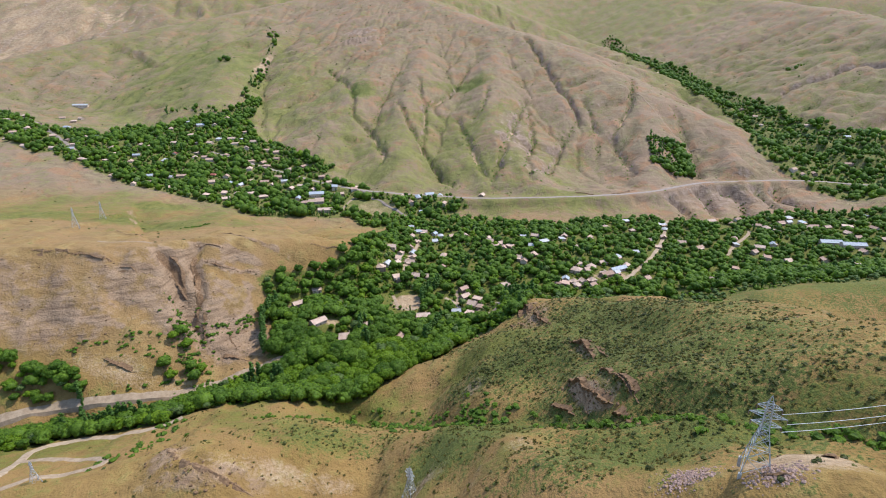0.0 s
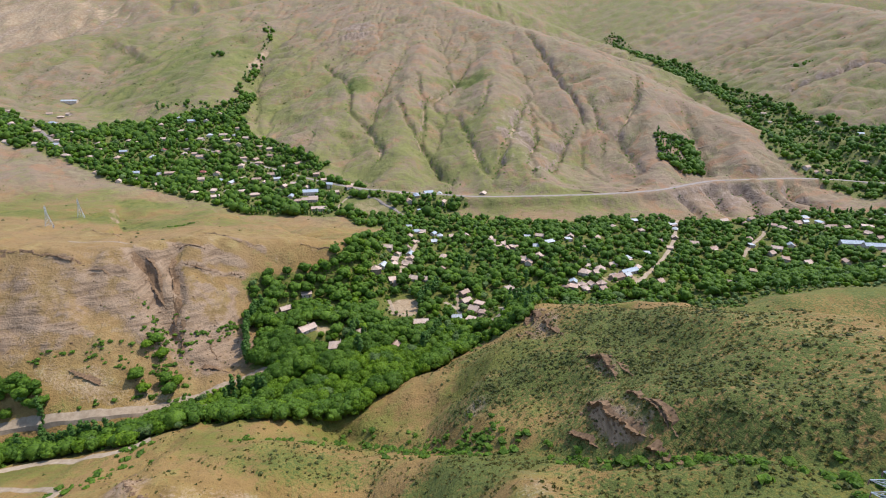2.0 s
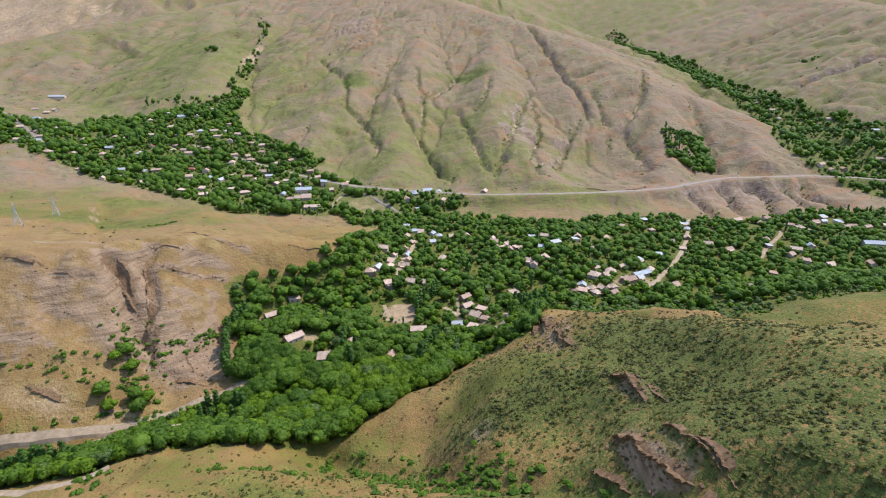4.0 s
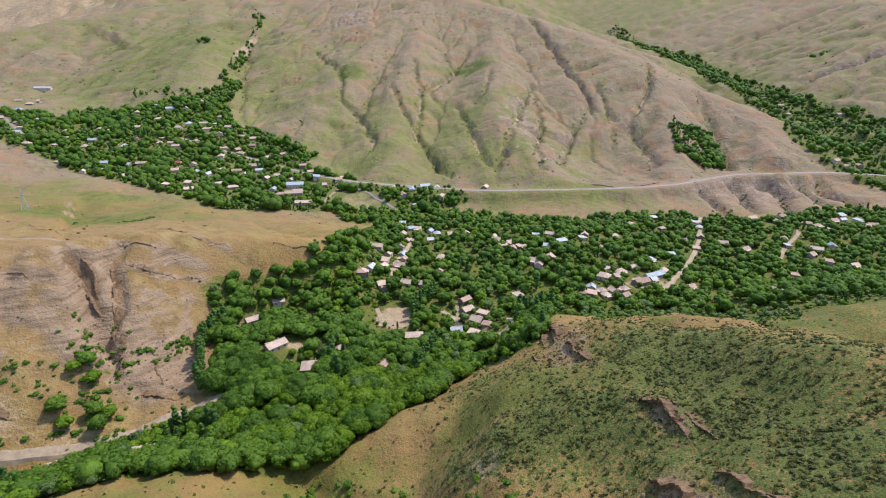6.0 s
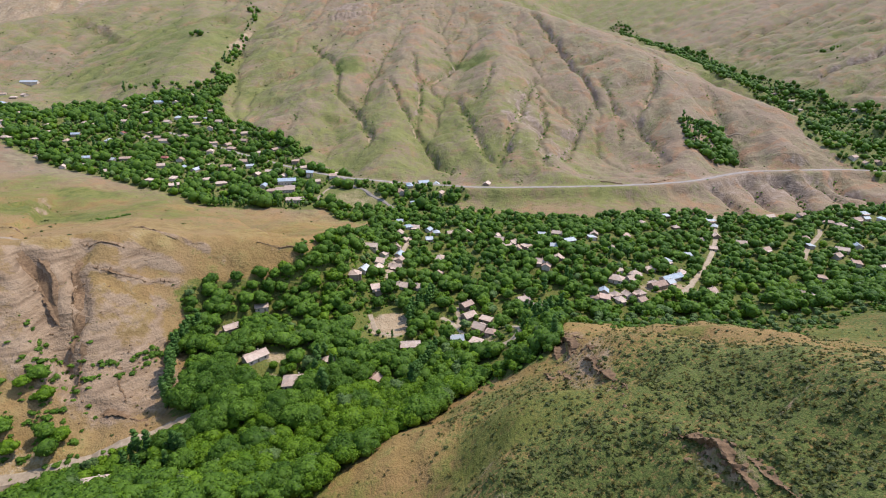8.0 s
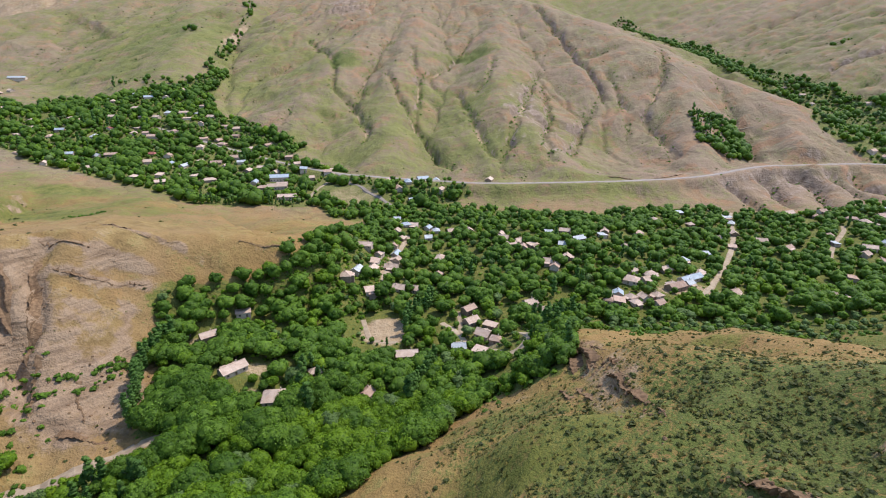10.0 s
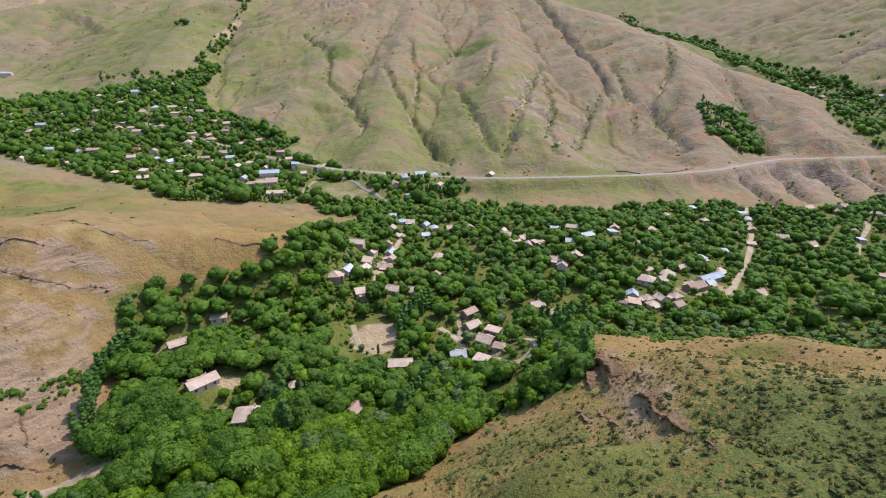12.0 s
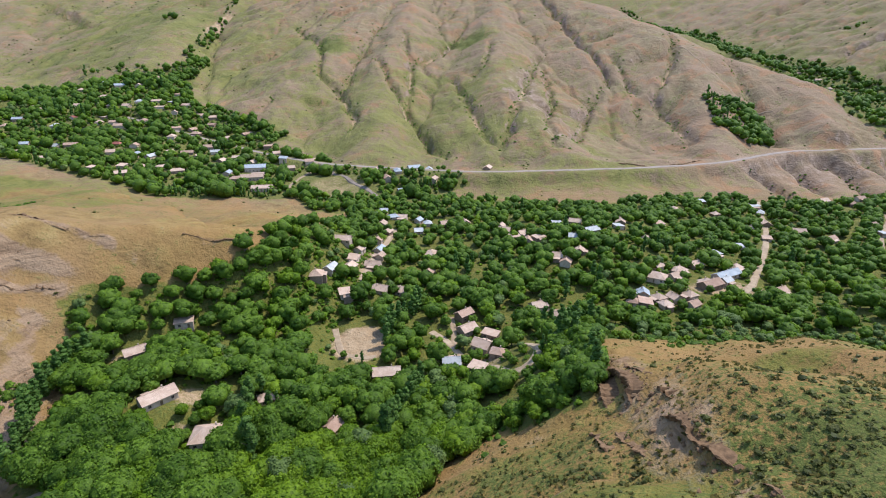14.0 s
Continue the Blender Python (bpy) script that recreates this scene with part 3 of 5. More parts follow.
# outlines in plan
VILLAGE_WOOD = [(-166, 448), (-160, 460), (-141, 467), (-127, 472), (-115, 481), (-105, 488), (-91, 511), (-86, 568), (-76, 640), (-67, 735), (-20, 748), (53, 738), (134, 705), (192, 718), (263, 740), (324, 733), (363, 722), (441, 744), (512, 762), (580, 750), (760, 760), (900, 640), (720, 470), (470, 440), (336, 440), (290, 440), (240, 440), (205, 425), (150, 432), (100, 438), (78, 436)]
GORGE_WOOD = [(78, 436), (70, 414), (66, 397), (59, 382), (54, 366), (47, 367), (39, 376), (24, 386), (9, 376), (-4, 352), (-20, 342), (-36, 328), (-48, 310), (-64, 306), (-82, 298), (-102, 292), (-128, 291), (-156, 281), (-166, 276), (-202, 278), (-238, 276), (-255, 250), (-330, 190), (-340, 240), (-270, 285), (-238, 304), (-205, 309), (-176, 326), (-152, 342), (-147, 348), (-122, 352), (-120, 360), (-138, 367), (-136, 382), (-136, 392), (-146, 408), (-154, 420), (-154, 434), (-166, 448)]
UPPER_WOOD = [(-917, 1151), (-864, 1150), (-740, 1040), (-648, 1045), (-610, 1120), (-540, 1120), (-500, 1150), (-458, 1190), (-430, 1300), (-415, 1300), (-410, 1180), (-368, 1080), (-252, 985), (-185, 935), (-204, 900), (-145, 870), (-74, 812), (14, 815), (38, 775), (5, 755), (-44, 742), (-67, 735), (-80, 690), (-110, 700), (-131, 738), (-178, 733), (-255, 715), (-308, 744), (-371, 763), (-485, 809), (-568, 852), (-658, 905), (-682, 904), (-773, 962), (-830, 1000)]
BACK_WOOD = [(560, 1000), (640, 1120), (680, 1300), (660, 1500), (700, 1900), (660, 2300), (760, 2300), (800, 1900), (770, 1550), (790, 1300), (830, 1050), (860, 900), (760, 790), (640, 780), (600, 840), (585, 890)]
SLOPE_WOODS = [[(-615, 1235), (-520, 1200), (-462, 1212), (-462, 1178), (-520, 1168), (-600, 1200)], [(-530, 1780), (-495, 1640), (-485, 1420), (-455, 1262), (-428, 1262), (-452, 1420), (-465, 1640), (-500, 1780)], [(-600, 1530), (-560, 1530), (-555, 1490), (-590, 1490)], [(925, 1545), (965, 1540), (960, 1500), (925, 1505)], [(880, 1460), (915, 1455), (910, 1430), (882, 1432)], [(660, 2300), (760, 2300), (775, 2640), (715, 2640)]]
ORCHARD = [(372, 1000), (436, 1005), (432, 945), (428, 905), (386, 892), (352, 905)]
PLOTS = [[(-312, 331), (-281, 327), (-267, 312), (-283, 304), (-304, 312)], [(-276, 329), (-252, 328), (-246, 314), (-262, 313)], [(-208, 372), (-196, 374), (-176, 345), (-178, 336), (-205, 336), (-212, 352)]]
PITCH = [(-49, 483), (-31, 488), (-19, 468), (-26, 451), (-38, 452)]
FALLOW = [(-138, 812), (-95, 800), (-62, 762), (-100, 748), (-142, 756)]

WOODS = [VILLAGE_WOOD, GORGE_WOOD, UPPER_WOOD, BACK_WOOD, ORCHARD, *PLOTS]

# ground cover in plan: centre, half width and depth, amount
GREENS = [
    (-183, 1245, 30, 45, 0.4), (60, 1295, 60, 35, 0.4), (-650, 1480, 200, 220, 0.3), (150, 762, 70, 20, 0.3), (-420, 680, 170, 80, 0.30), (-390, 718, 38, 14, 0.75), (-168, 450, 16, 14, 0.3), (-134, 474, 24, 8, 0.3), (-100, 500, 14, 8, 0.3),
    (28, 305, 24, 20, 0.45), (40, 278, 16, 16, 0.3), (30, 345, 26, 22, 0.38), (126, 377, 16, 14, 0.45), (88, 250, 30, 70, 0.20), (40, 150, 30, 24, 0.35), (60, 132, 20, 14, 0.3), (-60, 238, 50, 14, 0.3), (10, 192, 30, 24, 0.4), (55, 245, 24, 24, 0.30), (60, 290, 14, 20, 0.25), (290, 415, 70, 18, 0.2),
    (-600, 1350, 300, 400, 0.28), (-900, 1700, 400, 400, 0.22), (-330, 1250, 140, 220, 0.3), (0, 980, 260, 180, 0.34), (100, 770, 200, 40, 0.3), (-420, 600, 230, 34, 0.42),
    (-300, 560, 60, 22, 0.35), (-340, 605, 80, 16, 0.6), (-70, 275, 90, 30, 0.27), (22, 208, 30, 20, 0.35), (300, 430, 120, 30, 0.3),
    (1000, 1500, 300, 500, 0.12), (700, 1700, 120, 600, 0.35), (0, 2900, 2500, 600, 0.3), (100, 140, 40, 14, 0.4), (20, 200, 30, 20, 0.35), (-230, 250, 60, 25, 0.3),
]
ROCKS = [
    (275, 396, 40, 9, 0.36), (152, 214, 16, 18, 0.3), (300, 380, 30, 8, 0.4),
    (131, 1069, 25, 60, 0.4), (143, 1004, 22, 50, 0.5), (145, 870, 20, 40, 0.4), (109, 997, 18, 22, 0.5), (-235, 1600, 60, 36, 0.6), (28, 364, 18, 8, 0.38), (66, 205, 10, 22, 0.40), (73, 250, 8, 16, 0.38), (60, 324, 10, 16, 0.42), (66, 298, 8, 14, 0.40), (-220, 452, 80, 34, 0.3),
    (-215, 400, 75, 34, 0.58), (-320, 362, 75, 34, 0.55), (-165, 380, 36, 26, 0.6), (-104, 198, 40, 9, 0.55), (-134, 214, 12, 12, 0.6), (66, 344, 12, 20, 0.46),
    (70, 396, 10, 22, 0.55), (72, 366, 8, 14, 0.4), (80, 104, 16, 10, 0.5), (-240, 1690, 60, 40, 0.6), (-1400, 2200, 500, 500, 0.35), (330, 880, 160, 60, 0.22), (450, 815, 140, 40, 0.5), (140, 930, 90, 70, 0.32),
    (250, 1200, 180, 300, 0.24), (0, 1300, 120, 250, 0.16), (900, 1450, 250, 320, 0.30), (-20, 330, 22, 14, 0.2),
]
EARTHS = [(-94, 408, 8, 7, 0.6), (-135, 433, 5, 5, 0.6), (-91, 391, 5, 5, 0.6), (-480, 1530, 16, 95, 0.7), (290, 757, 50, 12, 0.35), (-1500, 2250, 260, 300, 0.5), (-1900, 2600, 300, 300, 0.5), (-1250, 1700, 160, 100, 0.45), (28, 166, 9, 22, 0.42), (52, 132, 20, 10, 0.3), (-20, 180, 34, 10, 0.45), (110, 92, 22, 9, 0.4), (-80, 208, 45, 9, 0.5), (86, 105, 15, 9, 0.75), (-205, 240, 30, 18, 0.3), (-215, 335, 70, 14, 0.45), (18, 263, 10, 7, 0.5), (-100, 775, 40, 30, 0.5), (150, 760, 130, 22, 0.25), (-32, 462, 16, 16, 0.9), (180, 522, 26, 12, 0.7), (30, 452, 14, 22, 0.5), (-38, 545, 8, 38, 0.6), (490, 640, 30, 14, 0.5), (230, 1330, 40, 200, 0.25)]
SCRUBS = [(91, 200, 20, 36, 0.62), (96, 163, 20, 14, 0.55), (92, 245, 20, 26, 0.62), (95, 284, 18, 24, 0.62), (50, 266, 28, 22, 0.66), (20, 271, 20, 14, 0.7), (28, 335, 26, 28, 0.42), (85, 300, 14, 16, 0.5), (-183, 1245, 30, 45, 0.6), (60, 1295, 60, 35, 0.5), (-650, 1480, 200, 220, 0.3), (95, 240, 60, 120, 0.62), (150, 215, 40, 50, 0.18), (180, 290, 60, 90, 0.15), (15, 205, 34, 22, 0.5), (-40, 255, 50, 30, 0.25), (50, 142, 30, 20, 0.6), (10, 192, 24, 22, 0.6), (-62, 236, 46, 14, 0.35), (120, 130, 40, 20, 0.35), (-900, 1500, 500, 500, 0.25), (100, 1200, 400, 400, 0.2), (900, 1500, 300, 500, 0.35), (300, 410, 150, 50, 0.45), (-300, 600, 250, 80, 0.2)]


DRYS = [(107, 304, 15, 18, 0.4), (113, 268, 13, 24, 0.42), (116, 215, 22, 34, 0.5), (75, 215, 18, 34, 0.2), (113, 178, 13, 20, 0.4), (135, 362, 14, 12, 0.3), (84, 324, 10, 8, 0.3), (28, 366, 20, 8, 0.3), (160, 215, 36, 50, 0.3), (-920, 1470, 150, 80, 0.25), (40, 150, 12, 20, 0.25), (-200, 470, 120, 40, 0.38), (-260, 400, 120, 50, 0.38), (350, 1000, 200, 200, 0.12)]


def spread(x, y, patches):
    total = np.zeros(np.shape(x))
    for cx, cy, rx, ry, amount in patches:
        q = ((x - cx) / rx) ** 2 + ((y - cy) / ry) ** 2
        total = np.maximum(total, amount * np.exp(-0.7 * q * q)) + 0.25 * np.minimum(total, amount * np.exp(-0.7 * q * q))
    return total


dzdy, dzdx = np.gradient(mz, GY, GX)
steep = np.hypot(dzdx, dzdy)
wood = np.zeros(mx.shape)
for poly in WOODS[:4]:
    wood = np.maximum(wood, inside(mx, my, poly))
patchy = fbm(mx / 55, my / 55, 4, 81)
beds_out = np.zeros(mx.shape)
for pts in STRATA:
    m = near(mx, my, [(*p, 0) for p in pts], 12)
    beds_out[m] = np.maximum(beds_out[m], 0.45 * np.exp(-(line(mx[m], my[m], [(*p, 0) for p in pts])[0] / 2.0) ** 2))
green = 0.16 + spread(mx, my, GREENS) + 0.26 * patchy - spread(mx, my, DRYS)
green = np.where(wood > 0, 0.9 + 0.1 * patchy, green)
hollow = 0.25 * (drape(mx - 22, my) + drape(mx + 22, my) + drape(mx, my - 22) + drape(mx, my + 22)) - mz
hollow = np.clip(hollow, -4, 4) * smooth(780, 900, my)
green = np.where(wood > 0, green, green + 0.008 * hollow + 0.02 * (my > 800))
rock = 0.30 * threads + beds_out + spread(mx, my, ROCKS) - 0.015 * hollow + 0.5 * smooth(0.95, 1.5, steep) + 0.10 * fbm(mx / 30, my / 30, 3, 84)
earth = 0.42 * threads * smooth(-0.25, 0.35, gnoise(mx / 70, my / 110, 205)) + spread(mx, my, EARTHS) + 0.08 * fbm(mx / 20, my / 20, 3, 87)
for pts, depth, wide in RAVINES[5:19]:
    m = near(mx, my, pts, 30)
    d, z, s, _ = line(mx[m], my[m], pts)
    earth[m] = np.maximum(earth[m], 0.70 * z * np.exp(-(d / 4.0) ** 2) * (0.55 + 0.9 * gnoise(s / 45, s * 0 + 1.7, 171)))
scrub = np.where(wood > 0, 0.40, spread(mx, my, SCRUBS) + 0.04 * hollow + 0.15 * fbm(mx / 35, my / 35, 3, 90))
cover = np.clip(np.stack([green, rock, earth, scrub], -1), 0, 1).reshape(-1, 4)

idx = np.arange(nx * ny).reshape(ny, nx)
ground_quads = np.stack([idx[:-1, :-1], idx[:-1, 1:], idx[1:, 1:], idx[1:, :-1]], -1).reshape(-1, 4)
ground_mesh = sheet("ground", np.stack([mx, my, mz], -1).reshape(-1, 3), ground_quads, M_GROUND)
ground_mesh.polygons.foreach_set("use_smooth", np.ones(len(ground_quads), bool))
ground_mesh.attributes.new("cover", "FLOAT_COLOR", "POINT").data.foreach_set("color", cover.astype(np.float32).ravel())
# grows with distance: paler far ground and its haze, a touch on the cuesta
ground_tone = np.clip(np.maximum(smooth(620, 820, my), 0.22 * smooth(-100, -175, mx) * smooth(325, 360, my)) + 0.2 * patchy * (my > 560), 0, 1)
ground_mesh.attributes.new("ground_tone", "FLOAT", "POINT").data.foreach_set("value", ground_tone.astype(np.float32).ravel())
ground = tagged(new("ground", ground_mesh), "dry grassy hills and valley floor with bare earth and rock", "ground", kind="structure")
# ---------------------------------------------------------------- roads and tracks
def curve_points(pts, step):
    """A smooth run of places through a few plan points."""
    pts = [np.array(p, float) for p in pts]
    ext = [2 * pts[0] - pts[1], *pts, 2 * pts[-1] - pts[-2]]
    out = []
    for a, b, c, d in zip(ext, ext[1:], ext[2:], ext[3:]):
        n = max(2, int(np.linalg.norm(c - b) / step))
        for q in np.arange(n) / n:
            out.append(0.5 * (2 * b + (c - a) * q + (2 * a - 5 * b + 4 * c - d) * q * q + (3 * b - a - 3 * c + d) * q ** 3))
    out.append(pts[-1])
    return np.array(out)


def road_strip(name, pts, width, mat, label, step=3.0, lift=0.22, seed=0):
    """A road that lies on the ground, with uneven edges and a slight crown."""
    c = curve_points(pts, step)
    t = np.gradient(c, axis=0)
    t /= np.linalg.norm(t, axis=1)[:, None]
    n = np.stack([-t[:, 1], t[:, 0]], -1)
    run = np.arange(len(c)) * step
    cols = np.linspace(-1, 1, 7)
    rows = []
    for k in cols:
        w = 0.5 * width * (1 + 0.22 * gnoise(run / 9, np.full(len(c), 7.3 + np.sign(k)), seed) * (abs(k) > 0.9))
        p = c + n * (k * w)[:, None]
        z = drape(p[:, 0], p[:, 1]) + lift * (1.0 if abs(k) < 0.9 else -0.6)
        rows.append(np.column_stack([p, z]))
    top = np.max([r[:, 2] for r in rows[1:-1]], axis=0)
    for r in rows[1:-1]:
        r[:, 2] = 0.6 * r[:, 2] + 0.4 * top
    v = np.stack(rows, 1)
    m, k = v.shape[:2]
    ids = np.arange(m * k).reshape(m, k)
    f = np.stack([ids[:-1, :-1], ids[:-1, 1:], ids[1:, 1:], ids[1:, :-1]], -1).reshape(-1, 4)[:, ::-1]
    return tagged(new(name, sheet(name, v.reshape(-1, 3), f, mat)), label, "road", kind="structure")


ROADS = [
    ("road", [(-420, 985), (-300, 930), (-190, 868), (-120, 838), (-60, 822), (0, 806), (45, 793), (97, 786), (181, 785), (268, 796), (325, 812), (369, 836), (415, 858), (470, 868), (555, 878), (620, 872), (700, 850), (900, 860)], 7.5, M_ROAD, "pale grey valley road along the foot of the mountain"),
    ("road", [(-132, 842), (-112, 820), (-89, 792), (-66, 766), (-50, 742)], 5.0, M_ROAD, "grey side road between trees and a fallow field"),
    ("track", [(-132, 842), (-140, 810), (-147, 765)], 4.0, M_TRACK, "earth track beside a fallow field"),
    ("road", [(-980, 1215), (-880, 1150), (-800, 1085), (-726, 1017), (-661, 955), (-600, 900)], 7.0, M_ROAD, "pale road down to the upper village"),
    ("track", [(-345, 270), (-290, 297), (-264, 309), (-242, 313), (-210, 323), (-184, 333), (-155, 346), (-136, 358), (-122, 364)], 6.5, M_TRACK, "wide sandy track along the river"),
    ("track", [(-221, 205), (-232, 235), (-240, 262), (-219, 271), (-195, 268), (-172, 268), (-159, 276)], 6.0, M_TRACK, "pale earth track round the bench"),
    ("track", [(-225, 196), (-210, 206), (-197, 217), (-181, 223), (-177, 229), (-190, 236), (-212, 238), (-232, 240)], 4.5, M_TRACK, "earth track in a hairpin bend"),
    ("road", [(318, 735), (306, 712), (284, 662), (253, 607), (218, 555), (197, 526), (186, 516)], 5.0, M_TRACK, "pale village lane between trees"),
    ("road", [(410, 690), (396, 670), (362, 634), (332, 595)], 5.0, M_TRACK, "pale village lane between gardens"),
    ("road", [(2, 478), (13, 463), (19, 452), (29, 440), (38, 428), (46, 429), (51, 437), (50, 448), (46, 458)], 4.2, M_TRACK, "pale earth lane curving round the houses"),
    ("road", [(13, 463), (14, 474), (13, 492)], 3.5, M_TRACK, "pale earth lane between houses"),
    ("road", [(-40, 520), (-40, 535), (-38, 551), (-37, 573), (-31, 607), (-28, 640)], 4.5, M_TRACK, "pale village street between houses"),
    ("track", [(-24, 450), (-31, 450), (-41, 455), (-48, 476)], 4.0, M_TRACK, "trodden earth edge of the playing field"),
    ("track", [(60, 500), (74, 498), (90, 506)], 3.5, M_TRACK, "pale earth lane by a house"),
    ("track", [(-300, 445), (-260, 447), (-240, 452)], 4.0, M_TRACK, "worn earth track on the plateau"),
    ("track", [(470, 990), (445, 1010), (430, 1060), (402, 1190), (350, 1240)], 2.5, M_TRACK, "thin footpath across the mountainside"),
]
for i, (name, pts, width, mat, label) in enumerate(ROADS):
    road_strip(name, pts, width, mat, label, 3.0 if width > 3 else 5.0, 0.3 if pts[0][1] > 600 else 0.2, i)
# ---------------------------------------------------------------- houses
def mesh_of(name, bm, mat):
    me = bpy.data.meshes.new(name)
    bm.normal_update()
    bm.to_mesh(me)
    bm.free()
    me.materials.append(mat)
    return me


def part(name, data, parent, label="", mat=None):
    """One mesh object under a thing or a part; data: a mesh or a bmesh."""
    ob = new(name, mesh_of(name, data, mat) if isinstance(data, bmesh.types.BMesh) else data)
    ob.parent = parent
    if label:
        ob["label"] = label
    return ob


def block(bm, x0, y0, z0, x1, y1, z1):
    v = [bm.verts.new(p) for p in ((x0, y0, z0), (x1, y0, z0), (x1, y1, z0), (x0, y1, z0), (x0, y0, z1), (x1, y0, z1), (x1, y1, z1), (x0, y1, z1))]
    for f in ((3, 2, 1, 0), (4, 5, 6, 7), (0, 1, 5, 4), (1, 2, 6, 5), (2, 3, 7, 6), (3, 0, 4, 7)):
        bm.faces.new([v[i] for i in f])


def solid(bm, low, thick):
    """A thick plate from a loop of corners, thickness downwards."""
    a = [bm.verts.new(p) for p in low]
    b = [bm.verts.new((p[0], p[1], p[2] - thick)) for p in low]
    bm.faces.new(a)
    bm.faces.new(b[::-1])
    n = len(a)
    for i in range(n):
        bm.faces.new((a[i], b[i], b[(i + 1) % n], a[(i + 1) % n]))


ROOF_NAMES = {"slate": M_SLATE, "pink": M_PINK, "tin": M_TIN, "blue": M_BLUE, "red": M_RED}
ROOF_WORDS = {"slate": "weathered pale grey-brown", "pink": "faded brown", "tin": "bright pale tin", "blue": "blue-grey tin", "red": "red-brown"}
FOOTPRINTS = []


def house(x, y, length, width, turn, roof="slate", form="gable", wall="plaster", storey=3.0, annex=0, detail=2):
    """A village house: walls, roof plates, ridge cap, windows with panes, a door, perhaps a lean-to and a chimney."""
    lx, ly = length / 2, width / 2
    c, s = math.cos(radians(turn)), math.sin(radians(turn))
    corners = [(x + c * a - s * b, y + s * a + c * b) for a in (-lx, 0, lx) for b in (-ly, 0, ly)]
    g = [float(drape(*p)) for p in corners]
    base, low = sum(g) / len(g) - 0.1, min(g) - 0.6
    top = storey
    wm = M_WALL if wall == "plaster" else M_MUD
    root = tagged(new("house"), f"{'plastered' if wall == 'plaster' else 'mud-brick'} village house with a {ROOF_WORDS[roof]} {form} roof", "house", "village houses")
    root.matrix_world = pose(x, y, base, 0, 0, turn)
    over, rise = 0.55, 0.24 * width + 0.35
    bm = bmesh.new()
    block(bm, -lx, -ly, low - base, lx, ly, top)
    rm = ROOF_NAMES[roof]
    if form == "gable":
        for sgn in (-1, 1):
            v = [bm.verts.new(p) for p in ((sgn * lx, -ly, top), (sgn * lx, ly, top), (sgn * lx, 0, top + rise - 0.1))]
            w = [bm.verts.new((sgn * (lx - 0.3), p.co.y, p.co.z)) for p in v]
            bm.faces.new(v if sgn > 0 else v[::-1])
            bm.faces.new(w if sgn < 0 else w[::-1])
            for i in range(3):
                bm.faces.new((v[i], v[(i + 1) % 3], w[(i + 1) % 3], w[i]))
    part("wall", bm, root, "", wm)
    drop = over * rise / ly
    if form == "gable":
        for sgn in (-1, 1):
            bm = bmesh.new()
            q = [(-lx - over, 0, top + rise + 0.06), (lx + over, 0, top + rise + 0.06), (lx + over, sgn * (ly + over), top - drop + 0.06), (-lx - over, sgn * (ly + over), top - drop + 0.06)]
            solid(bm, q if sgn < 0 else q[::-1], 0.12)
            part("roof_slope", bm, root, "", rm)
        if detail:
            bm = bmesh.new()
            block(bm, -lx - over, -0.16, top + rise + 0.0, lx + over, 0.16, top + rise + 0.14)
            part("ridge_cap", bm, root, "", rm)
    elif form == "hip":
        e = max(0.3, lx - ly * 0.9)
        zt, ze = top + rise + 0.06, top - drop + 0.06
        a, b = (-e, 0, zt), (e, 0, zt)
        p = [(-lx - over, -ly - over, ze), (lx + over, -ly - over, ze), (lx + over, ly + over, ze), (-lx - over, ly + over, ze)]
        for loop in ((p[0], p[1], b, a), (p[1], p[2], b), (p[2], p[3], a, b), (p[3], p[0], a)):
            bm = bmesh.new()
            solid(bm, loop, 0.12)
            part("roof_slope", bm, root, "", rm)
    else:
        bm = bmesh.new()
        solid(bm, [(-lx - over, -ly - over, top + 0.15), (lx + over, -ly - over, top + 0.15), (lx + over, ly + over, top + 0.15 + 0.12 * width), (-lx - over, ly + over, top + 0.15 + 0.12 * width)], 0.15)
        part("roof_slope", bm, root, "", rm)
        bm = bmesh.new()
        block(bm, -lx, ly - 0.3, top, lx, ly - 0.003, top + 0.1 * width)
        part("wall", bm, root, "", wm)
    if detail:
        n = max(1, int(length / 3.4))
        for sgn in (-1, 1):
            for i in range(n):
                wx_ = -lx + (i + 0.5) * length / n
                if sgn < 0 and i == n // 2:
                    bm = bmesh.new()
                    block(bm, wx_ - 0.5, -ly - 0.07, -0.1, wx_ + 0.5, -ly + 0.05, 2.0)
                    part("door", bm, root, "weathered wooden door", M_WOOD)
                    continue
                yy = sgn * ly
                win = new("window")
                win.parent = root
                bm = bmesh.new()
                for x0, x1, z0, z1 in ((-0.62, 0.62, 0.85, 0.93), (-0.62, 0.62, 2.12, 2.2), (-0.62, -0.54, 0.93, 2.12), (0.54, 0.62, 0.93, 2.12), (-0.035, 0.035, 0.93, 2.12)):
                    block(bm, wx_ + x0, yy - 0.06, z0, wx_ + x1, yy + 0.06, z1)
                part("window_frame", bm, win, "white-painted frame", M_WALL)
                bm = bmesh.new()
                block(bm, wx_ - 0.54, yy - 0.03, 0.93, wx_ + 0.54, yy + 0.03, 2.12)
                part("pane", bm, win, "dark glass pane", M_DARK)
        if detail > 1 and form != "shed":
            bm = bmesh.new()
            block(bm, lx * 0.4 - 0.25, ly * 0.25 - 0.25, top, lx * 0.4 + 0.25, ly * 0.25 + 0.25, top + rise + 0.7)
            part("chimney", bm, root, "plastered chimney", M_WALL)
